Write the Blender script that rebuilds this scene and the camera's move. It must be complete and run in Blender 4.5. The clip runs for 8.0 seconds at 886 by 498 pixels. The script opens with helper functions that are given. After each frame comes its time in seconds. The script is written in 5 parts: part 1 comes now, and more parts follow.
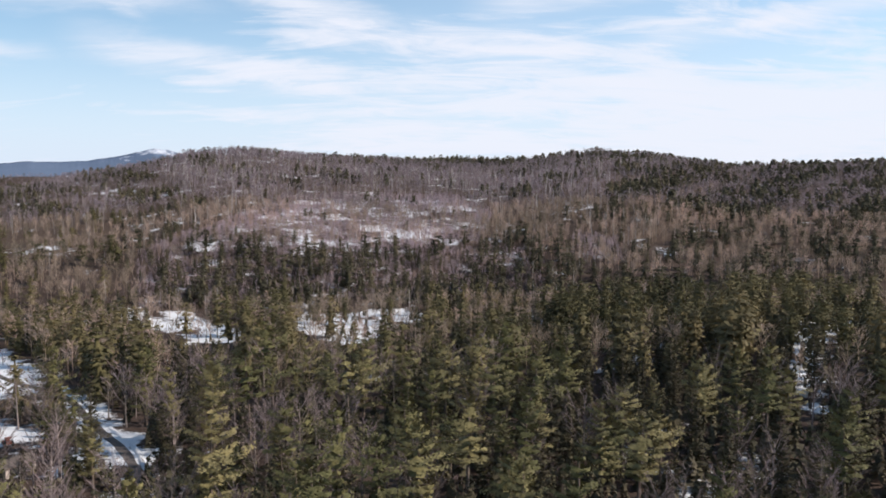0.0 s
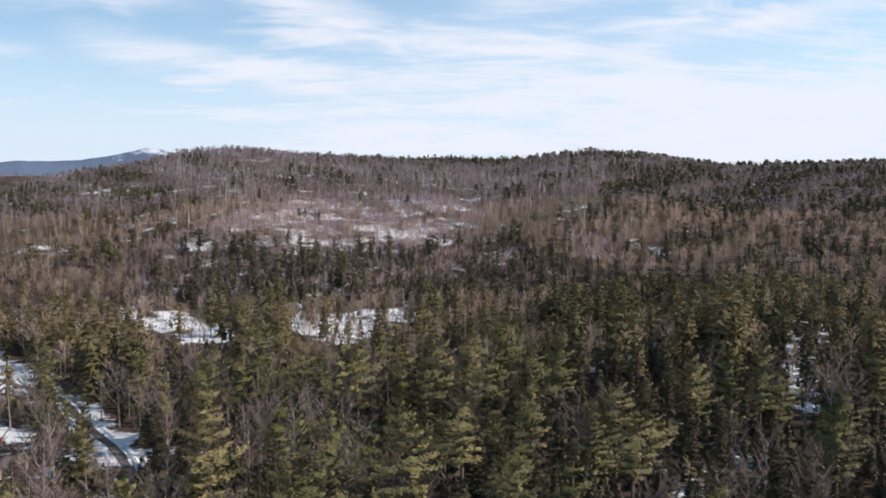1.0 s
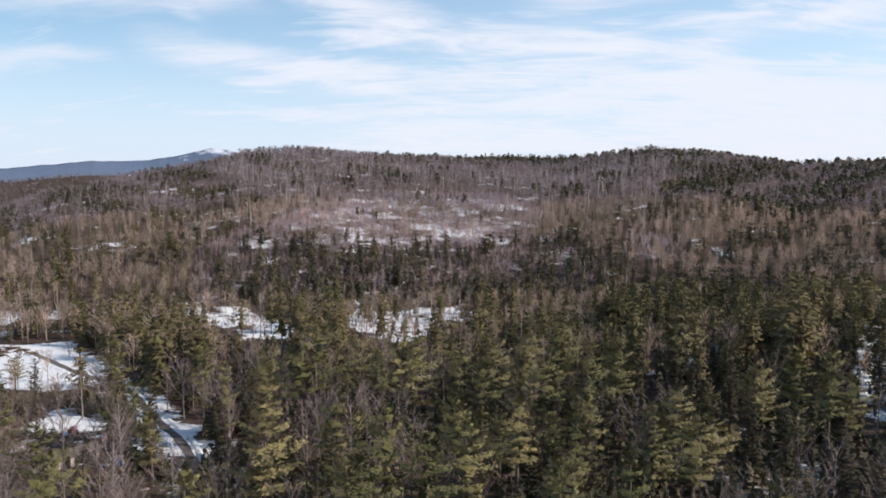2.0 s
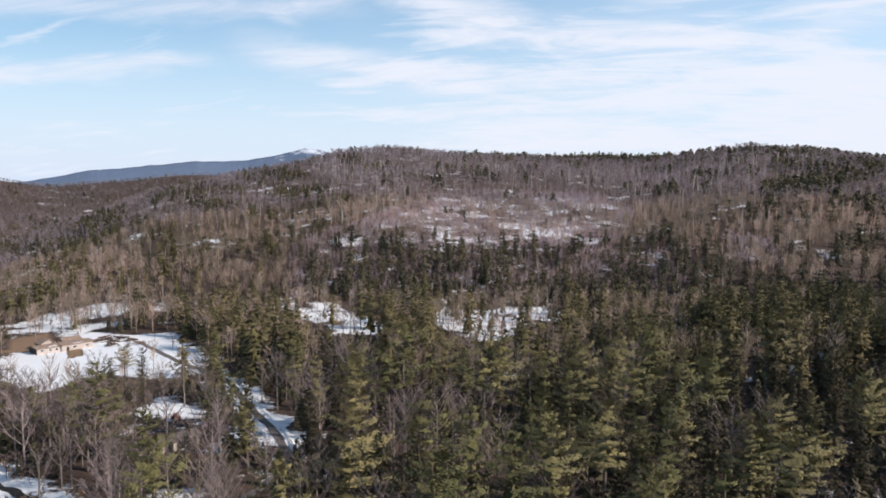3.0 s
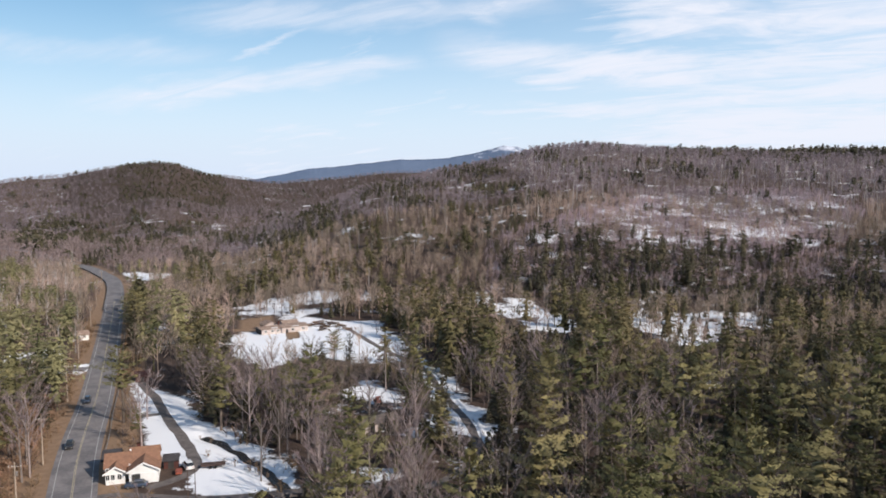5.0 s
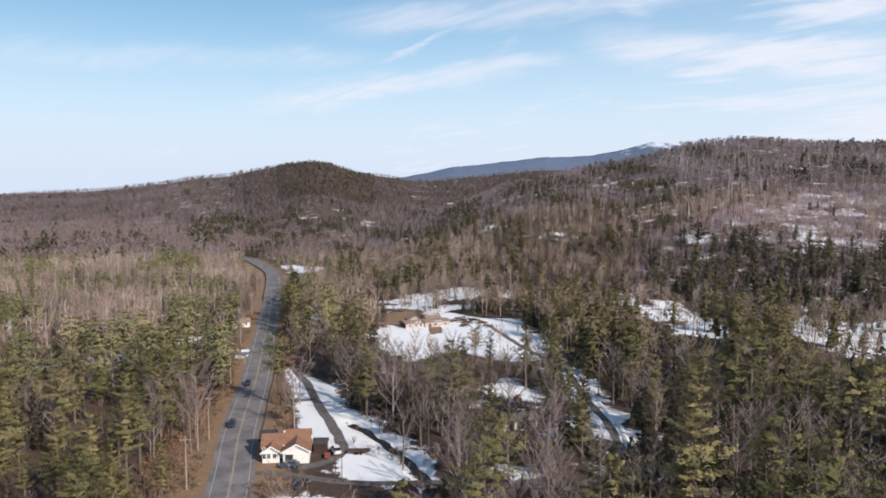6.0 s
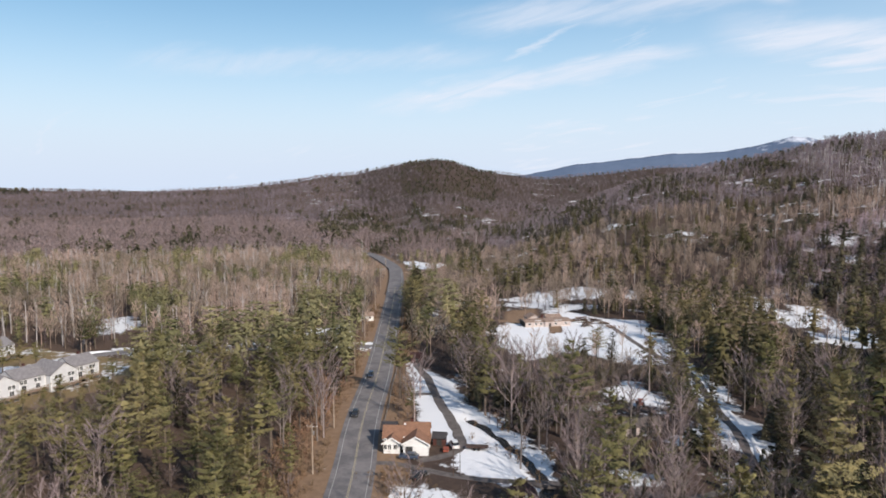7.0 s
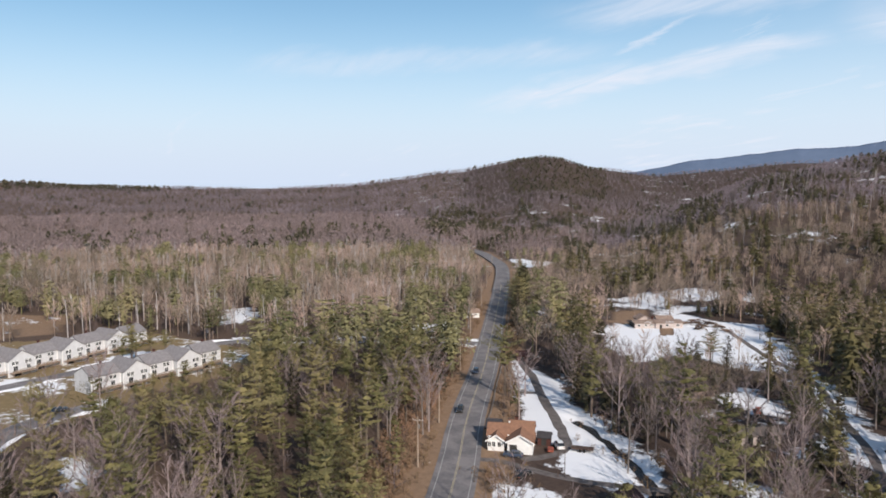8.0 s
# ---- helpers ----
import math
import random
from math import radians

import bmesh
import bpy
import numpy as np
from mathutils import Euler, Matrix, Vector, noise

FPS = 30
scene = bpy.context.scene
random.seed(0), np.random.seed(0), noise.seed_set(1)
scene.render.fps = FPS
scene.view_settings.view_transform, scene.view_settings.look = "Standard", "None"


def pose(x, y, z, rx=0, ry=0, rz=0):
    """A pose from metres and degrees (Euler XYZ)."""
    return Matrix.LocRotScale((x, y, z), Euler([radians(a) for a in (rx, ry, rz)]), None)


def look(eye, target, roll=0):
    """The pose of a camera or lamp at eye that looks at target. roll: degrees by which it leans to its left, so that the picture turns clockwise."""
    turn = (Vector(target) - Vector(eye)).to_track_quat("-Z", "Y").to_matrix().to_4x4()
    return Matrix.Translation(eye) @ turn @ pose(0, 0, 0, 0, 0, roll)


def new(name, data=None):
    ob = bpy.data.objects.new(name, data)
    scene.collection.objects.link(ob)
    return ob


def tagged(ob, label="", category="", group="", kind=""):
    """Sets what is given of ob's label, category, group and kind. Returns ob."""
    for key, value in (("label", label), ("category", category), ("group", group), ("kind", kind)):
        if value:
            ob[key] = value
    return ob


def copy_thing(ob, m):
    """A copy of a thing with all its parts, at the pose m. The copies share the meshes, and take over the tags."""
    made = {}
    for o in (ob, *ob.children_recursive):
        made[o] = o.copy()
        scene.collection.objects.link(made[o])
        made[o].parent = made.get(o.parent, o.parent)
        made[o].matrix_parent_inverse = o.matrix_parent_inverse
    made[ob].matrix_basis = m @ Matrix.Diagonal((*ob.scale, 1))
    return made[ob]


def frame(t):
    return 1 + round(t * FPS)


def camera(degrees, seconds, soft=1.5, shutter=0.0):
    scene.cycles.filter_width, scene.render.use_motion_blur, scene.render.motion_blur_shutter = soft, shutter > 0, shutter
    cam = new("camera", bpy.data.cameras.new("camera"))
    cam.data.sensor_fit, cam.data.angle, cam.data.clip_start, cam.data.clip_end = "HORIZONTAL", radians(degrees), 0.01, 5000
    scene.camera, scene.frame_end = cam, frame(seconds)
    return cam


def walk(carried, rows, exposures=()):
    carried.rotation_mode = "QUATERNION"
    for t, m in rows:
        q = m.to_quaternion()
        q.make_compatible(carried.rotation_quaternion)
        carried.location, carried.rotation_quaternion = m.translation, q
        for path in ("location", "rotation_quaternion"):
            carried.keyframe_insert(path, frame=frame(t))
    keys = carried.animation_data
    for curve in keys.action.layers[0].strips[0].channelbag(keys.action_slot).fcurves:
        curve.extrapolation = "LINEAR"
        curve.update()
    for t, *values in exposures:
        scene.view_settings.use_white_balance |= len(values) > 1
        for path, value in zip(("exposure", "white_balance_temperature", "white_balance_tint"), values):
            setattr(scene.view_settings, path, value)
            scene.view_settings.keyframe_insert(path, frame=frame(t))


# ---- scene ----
cam = camera(62.92, 8.0, soft=1.75)
EYE = (0.0, 0.0, 62.0)
# seconds, turn to the left, tilt, lean: a hovering camera that only turns
TURNS = [
    (0.0, 0.00, -4.19, 0.22), (0.5, -0.46, -4.20, 0.19), (1.0, -0.46, -4.21, 0.18), (1.5, 1.39, -4.23, 0.19),
    (1.7, 2.38, -4.25, 0.18), (2.8, 9.46, -4.34, 0.12), (3.0, 10.96, -4.35, 0.12), (3.5, 13.38, -4.39, 0.04),
    (4.0, 13.65, -4.45, 0.07), (4.5, 15.88, -4.47, 0.08), (4.6, 17.85, -4.49, 0.07), (4.7, 19.85, -4.51, 0.06),
    (4.8, 22.19, -4.53, 0.05), (4.9, 24.25, -4.56, 0.05), (5.0, 26.37, -4.58, 0.04), (5.2, 29.67, -4.62, 0.03),
    (6.3, 40.19, -4.78, -0.02), (6.5, 42.13, -4.81, -0.03), (7.0, 47.19, -4.92, 0.0), (7.5, 51.86, -5.01, 0.05), (8.0, 55.63, -5.12, 0.06),
]
walk(cam, [(t, pose(*EYE, 90 + tilt, lean, turn)) for t, turn, tilt, lean in TURNS],
     exposures=[(0.0, 0.0), (4.5, 0.0), (6.5, -0.03), (8.0, -0.06)])

# ---- sky and sun ----
SUN_BEARING, SUN_HEIGHT = -98.0, 31.0      # degrees left of +y, degrees above the horizon
SKY_STRENGTH, SUN_STRENGTH = 0.105, 5.0


def nodes_of(block):
    block.use_nodes = True
    tree = block.node_tree
    tree.nodes.clear()

    def node(kind, operation="", smooth=False, attribute_name="", inputs=None):
        n = tree.nodes.new(kind)
        if operation:
            n.operation = operation
        if smooth:
            n.interpolation_type = "SMOOTHSTEP"
        if attribute_name:
            n.attribute_name = attribute_name
        for name, value in (inputs or {}).items():
            if isinstance(value, bpy.types.NodeSocket):
                tree.links.new(value, n.inputs[name])
            else:
                n.inputs[name].default_value = value
        return n
    return tree, node


def build_sky():
    world = bpy.data.worlds.new("winter_sky")
    scene.world = world
    tree, node = nodes_of(world)
    sky = node("ShaderNodeTexSky")
    sky.sky_type, sky.sun_disc = "NISHITA", False
    sky.sun_elevation, sky.sun_rotation = radians(SUN_HEIGHT), radians(-SUN_BEARING)
    sky.altitude, sky.air_density, sky.dust_density, sky.ozone_density = 300.0, 1.0, 0.6, 1.6
    where = node("ShaderNodeTexCoord").outputs["Generated"]
    split = node("ShaderNodeSeparateXYZ", inputs={"Vector": where})
    up = node("ShaderNodeMath", operation="MAXIMUM", inputs={0: split.outputs["Z"], 1: 0.0}).outputs[0]
    low = node("ShaderNodeMath", operation="ADD", inputs={0: up, 1: 0.20}).outputs[0]
    cx = node("ShaderNodeMath", operation="DIVIDE", inputs={0: split.outputs["X"], 1: low}).outputs[0]
    cy = node("ShaderNodeMath", operation="DIVIDE", inputs={0: split.outputs["Y"], 1: low}).outputs[0]
    flat = node("ShaderNodeCombineXYZ", inputs={"X": cx, "Y": cy, "Z": 0.0}).outputs[0]
    # streaks of high cloud, drawn out along the wind
    turned = node("ShaderNodeMapping", inputs={"Vector": flat, "Rotation": (0, 0, radians(-24)), "Scale": (0.75, 1.3, 1.0), "Location": (0.6, 0.9, 0.0)}).outputs[0]
    veil = node("ShaderNodeTexNoise", inputs={"Vector": turned, "Scale": 1.15, "Detail": 7.0, "Roughness": 0.56, "Distortion": 0.8}).outputs[0]
    turned2 = node("ShaderNodeMapping", inputs={"Vector": flat, "Rotation": (0, 0, radians(-40)), "Scale": (0.7, 2.2, 1.0), "Location": (3.1, 7.7, 0.0)}).outputs[0]
    wisps = node("ShaderNodeTexNoise", inputs={"Vector": turned2, "Scale": 2.9, "Detail": 9.0, "Roughness": 0.62, "Distortion": 1.2}).outputs[0]
    both = node("ShaderNodeMath", operation="MULTIPLY_ADD", inputs={0: wisps, 1: 0.66, 2: veil}).outputs[0]
    # thicker towards the low sky, thinner overhead to the west
    thick = node("ShaderNodeMapRange", inputs={"Value": up, "From Min": 0.02, "From Max": 0.8, "To Min": 0.12, "To Max": -0.34}).outputs[0]
    west = node("ShaderNodeMapRange", inputs={"Value": split.outputs["X"], "From Min": -1.0, "From Max": 0.1, "To Min": -0.36, "To Max": 0.09}).outputs[0]
    total = node("ShaderNodeMath", operation="ADD", inputs={0: both, 1: thick}).outputs[0]
    total = node("ShaderNodeMath", operation="ADD", inputs={0: total, 1: west}).outputs[0]
    open_sky = node("ShaderNodeMapRange", smooth=True, inputs={"Value": up, "From Min": 0.33, "From Max": 0.55, "To Min": 0.0, "To Max": -0.5}).outputs[0]
    total = node("ShaderNodeMath", operation="ADD", inputs={0: total, 1: open_sky}).outputs[0]
    cover = node("ShaderNodeMapRange", smooth=True, inputs={"Value": total, "From Min": 0.72, "From Max": 1.06, "To Min": 0.12, "To Max": 0.92}).outputs[0]
    haze = node("ShaderNodeMapRange", smooth=True, inputs={"Value": up, "From Min": 0.0, "From Max": 0.25, "To Min": 0.97, "To Max": 0.0}).outputs[0]
    thin = node("ShaderNodeMapRange", inputs={"Value": split.outputs["X"], "From Min": -0.85, "From Max": 0.15, "To Min": 0.10, "To Max": 0.36}).outputs[0]
    clear = node("ShaderNodeMapRange", smooth=True, inputs={"Value": up, "From Min": 0.2, "From Max": 0.6, "To Min": 1.0, "To Max": 0.0}).outputs[0]
    thin = node("ShaderNodeMath", operation="MULTIPLY", inputs={0: thin, 1: clear}).outputs[0]
    cover = node("ShaderNodeMath", operation="MAXIMUM", inputs={0: cover, 1: thin}).outputs[0]
    # single long streaks of cirrus: bearing and height of both ends in degrees, half width, density
    math_of = lambda kind, p, q=0.0, r=0.0: node("ShaderNodeMath", operation=kind, inputs={0: p, 1: q, 2: r}).outputs[0]
    az = math_of("MULTIPLY", math_of("ARCTAN2", math_of("MULTIPLY", split.outputs["X"], -1.0), split.outputs["Y"]), 57.29578)
    el = math_of("MULTIPLY", math_of("ARCSINE", split.outputs["Z"]), 57.29578)
    wobble = node("ShaderNodeTexNoise", inputs={"Vector": turned, "Scale": 3.2, "Detail": 6.0, "Roughness": 0.6}).outputs[0]
    el = math_of("ADD", el, math_of("MULTIPLY_ADD", wobble, 3.0, -1.5))
    torn = node("ShaderNodeMapRange", inputs={"Value": wisps, "From Min": 0.3, "From Max": 0.62, "To Min": 0.25, "To Max": 1.0}).outputs[0]
    streaks = 0.0
    for az0, el0, az1, el1, wide, dense in STREAKS:
        dx, dy = az1 - az0, el1 - el0
        ln = math.hypot(dx, dy)
        px, py = math_of("SUBTRACT", az, az0), math_of("SUBTRACT", el, el0)
        u = math_of("MULTIPLY_ADD", px, dx / ln ** 2, math_of("MULTIPLY", py, dy / ln ** 2))
        d = math_of("ABSOLUTE", math_of("MULTIPLY_ADD", px, -dy / ln, math_of("MULTIPLY", py, dx / ln)))
        body = node("ShaderNodeMapRange", smooth=True, inputs={"Value": d, "From Min": 0.0, "From Max": wide, "To Min": dense, "To Max": 0.0}).outputs[0]
        ends = node("ShaderNodeMapRange", smooth=True, inputs={"Value": math_of("ABSOLUTE", math_of("SUBTRACT", u, 0.5)), "From Min": 0.35, "From Max": 0.62, "To Min": 1.0, "To Max": 0.0}).outputs[0]
        streaks = math_of("MAXIMUM", streaks, math_of("MULTIPLY", body, ends))
    streaks = math_of("MULTIPLY", streaks, torn)
    cover = math_of("ADD", cover, math_of("MULTIPLY", streaks, math_of("SUBTRACT", 1.0, cover)))
    east = node("ShaderNodeMapRange", inputs={"Value": split.outputs["X"], "From Min": -0.9, "From Max": 0.1, "To Min": 0.1, "To Max": 0.75}).outputs[0]
    glow = node("ShaderNodeMath", operation="MULTIPLY_ADD", inputs={0: east, 1: clear, 2: 1.05}).outputs[0]
    blue = node("ShaderNodeHueSaturation", inputs={"Color": sky.outputs[0], "Hue": 0.490, "Saturation": 1.26, "Value": glow}).outputs[0]
    cloud = node("ShaderNodeMixRGB", inputs={"Fac": cover, "Color1": node("ShaderNodeMixRGB", inputs={"Fac": haze, "Color1": blue, "Color2": LOW_SKY}).outputs[0], "Color2": CLOUD})
    back = node("ShaderNodeBackground", inputs={"Color": cloud.outputs[0], "Strength": SKY_STRENGTH}).outputs[0]
    out = node("ShaderNodeOutputWorld", inputs={"Surface": back})


STREAKS = [
    (52, 6.3, 29, 9.9, 1.3, 0.8), (46, 12.6, 17, 14.2, 1.6, 0.6), (42.4, 9.6, 35.7, 12.7, 0.35, 0.5), (26, 11, 5, 8.0, 2.0, 0.8),
    (18, 16, 1, 11.2, 2.2, 0.95), (3, 12.2, -12, 10.6, 2.2, 0.9), (-3, 14.2, -25, 16.5, 2.0, 0.8), (30, 14.8, 22, 12.8, 1.0, 0.6),
    (-8, 10.5, -20, 6.5, 1.6, 0.7), (70, 9.0, 44, 10.0, 1.4, 0.35), (-14, 11.2, -32, 13.2, 1.6, 0.7),
]
CLOUD, LOW_SKY = (8.2, 8.5, 9.5, 1.0), (6.4, 7.5, 9.3, 1.0)
build_sky()
sun = new("sun", bpy.data.lights.new("sun", "SUN"))
sun.data.energy, sun.data.angle, sun.data.color = SUN_STRENGTH, radians(0.55), (1.0, 0.89, 0.79)
_a, _h = radians(SUN_BEARING), radians(SUN_HEIGHT)
sun.matrix_world = look((-300 * math.sin(_a) * math.cos(_h), 300 * math.cos(_a) * math.cos(_h), 300 * math.sin(_h) + 62), (0, 0, 62))


# ---- materials ----
def surface(name, color, other=None, scale=1.0, rough=0.85, bump=0.0, bump_scale=8.0, metal=0.0, vary=0.0, tint="", amount=0.5, spec=0.3, sheer=0.0):
    """A procedural surface: two tones mixed by noise at two scales, fine relief, and a spread of tone from piece to piece."""
    m = bpy.data.materials.new(name)
    tree, node = nodes_of(m)
    where = node("ShaderNodeTexCoord").outputs["Object"]
    n1 = node("ShaderNodeTexNoise", inputs={"Vector": where, "Scale": scale, "Detail": 5.0, "Roughness": 0.6}).outputs[0]
    n2 = node("ShaderNodeTexNoise", inputs={"Vector": where, "Scale": scale * 7.3, "Detail": 3.0, "Roughness": 0.6}).outputs[0]
    mix = node("ShaderNodeMath", operation="MULTIPLY_ADD", inputs={0: n2, 1: 0.45, 2: n1}).outputs[0]
    fac = node("ShaderNodeMapRange", inputs={"Value": mix, "From Min": 0.72 - amount * 0.3, "From Max": 0.72 + amount * 0.3}).outputs[0]
    other = other or tuple(c * 0.7 for c in color)
    col = node("ShaderNodeMixRGB", inputs={"Fac": fac, "Color1": (*color, 1), "Color2": (*other, 1)}).outputs[0]
    if vary:
        if tint:
            rnd = node("ShaderNodeAttribute", attribute_name=tint).outputs["Fac"]
        else:
            rnd = node("ShaderNodeObjectInfo").outputs["Random"]
        val = node("ShaderNodeMapRange", inputs={"Value": rnd, "To Min": 1.0 - vary, "To Max": 1.0 + vary}).outputs[0]
        hue = node("ShaderNodeMapRange", inputs={"Value": rnd, "To Min": 0.5 + 0.075 * vary, "To Max": 0.5 - 0.012 * vary}).outputs[0]
        col = node("ShaderNodeHueSaturation", inputs={"Color": col, "Value": val, "Hue": hue}).outputs[0]
    bsdf = node("ShaderNodeBsdfPrincipled", inputs={"Base Color": col, "Roughness": rough, "Metallic": metal, "Specular IOR Level": spec})
    if bump:
        n3 = node("ShaderNodeTexNoise", inputs={"Vector": where, "Scale": bump_scale, "Detail": 4.0}).outputs[0]
        tree.links.new(node("ShaderNodeBump", inputs={"Height": n3, "Strength": bump, "Distance": 0.1}).outputs[0], bsdf.inputs["Normal"])
    out = bsdf.outputs[0]
    if sheer:
        # translucency added to even out lit and turned-away sides of twigs and needles
        thin = node("ShaderNodeBsdfTranslucent", inputs={"Color": col}).outputs[0]
        out = node("ShaderNodeMixShader", inputs={0: sheer, 1: out, 2: thin}).outputs[0]
    node("ShaderNodeOutputMaterial", inputs={"Surface": out})
    return m


def ground_surface():
    """Leaf litter, dead grass and snow; the snow's share is carried by the ground itself."""
    m = bpy.data.materials.new("forest_floor")
    tree, node = nodes_of(m)
    where = node("ShaderNodeTexCoord").outputs["Object"]
    big = node("ShaderNodeTexNoise", inputs={"Vector": where, "Scale": 0.05, "Detail": 6.0, "Roughness": 0.65}).outputs[0]
    small = node("ShaderNodeTexNoise", inputs={"Vector": where, "Scale": 0.55, "Detail": 6.0, "Roughness": 0.7}).outputs[0]
    snow = node("ShaderNodeAttribute", attribute_name="snow").outputs["Fac"]
    grass = node("ShaderNodeAttribute", attribute_name="grass").outputs["Fac"]
    # litter kept dark, so that its colour carries shade under the trees
    litter = node("ShaderNodeMixRGB", inputs={"Fac": small, "Color1": (0.036, 0.026, 0.022, 1), "Color2": (0.118, 0.083, 0.066, 1)}).outputs[0]
    dead = node("ShaderNodeMixRGB", inputs={"Fac": small, "Color1": (0.13, 0.078, 0.048, 1), "Color2": (0.37, 0.255, 0.168, 1)}).outputs[0]
    soil = node("ShaderNodeMixRGB", inputs={"Fac": grass, "Color1": litter, "Color2": dead}).outputs[0]
    lawn = node("ShaderNodeAttribute", attribute_name="lawn").outputs["Fac"]
    turf = node("ShaderNodeMixRGB", inputs={"Fac": small, "Color1": (0.13, 0.092, 0.045, 1), "Color2": (0.31, 0.23, 0.125, 1)}).outputs[0]
    soil = node("ShaderNodeMixRGB", inputs={"Fac": lawn, "Color1": soil, "Color2": turf}).outputs[0]
    lump = node("ShaderNodeMath", operation="MULTIPLY_ADD", inputs={0: small, 1: 0.5, 2: big}).outputs[0]
    level = node("ShaderNodeMath", operation="MULTIPLY_ADD", inputs={0: snow, 1: 0.75, 2: lump}).outputs[0]
    mask = node("ShaderNodeMapRange", inputs={"Value": level, "From Min": 1.06, "From Max": 1.14}).outputs[0]
    white = node("ShaderNodeMixRGB", inputs={"Fac": big, "Color1": (0.72, 0.74, 0.78, 1), "Color2": (0.86, 0.87, 0.88, 1)}).outputs[0]
    col = node("ShaderNodeMixRGB", inputs={"Fac": mask, "Color1": soil, "Color2": white}).outputs[0]
    bsdf = node("ShaderNodeBsdfPrincipled", inputs={"Base Color": col, "Roughness": 0.9, "Specular IOR Level": 0.15})
    hill = node("ShaderNodeMath", operation="MULTIPLY_ADD", inputs={0: mask, 1: 0.4, 2: small}).outputs[0]
    tree.links.new(node("ShaderNodeBump", inputs={"Height": hill, "Strength": 0.5, "Distance": 0.4}).outputs[0], bsdf.inputs["Normal"])
    node("ShaderNodeOutputMaterial", inputs={"Surface": bsdf.outputs[0]})
    return m


def mountain_surface():
    """Far woods, with the blue of distance haze painted into their colour, and snow on the open summits."""
    m = bpy.data.materials.new("haze_blue_mountain_woods")
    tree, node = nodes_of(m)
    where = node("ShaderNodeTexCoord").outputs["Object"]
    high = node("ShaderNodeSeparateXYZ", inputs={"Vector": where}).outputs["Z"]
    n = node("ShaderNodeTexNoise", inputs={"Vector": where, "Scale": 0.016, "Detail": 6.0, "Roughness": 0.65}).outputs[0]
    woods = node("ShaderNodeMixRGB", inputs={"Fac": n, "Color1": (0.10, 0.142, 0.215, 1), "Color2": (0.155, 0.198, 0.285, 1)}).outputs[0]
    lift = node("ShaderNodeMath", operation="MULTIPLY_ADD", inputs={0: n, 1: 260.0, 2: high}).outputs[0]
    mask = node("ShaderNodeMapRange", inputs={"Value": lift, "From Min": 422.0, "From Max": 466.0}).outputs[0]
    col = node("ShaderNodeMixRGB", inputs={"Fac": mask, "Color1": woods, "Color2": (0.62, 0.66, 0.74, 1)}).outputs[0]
    bsdf = node("ShaderNodeBsdfPrincipled", inputs={"Base Color": col, "Roughness": 1.0, "Specular IOR Level": 0.0})
    node("ShaderNodeOutputMaterial", inputs={"Surface": bsdf.outputs[0]})
    return m


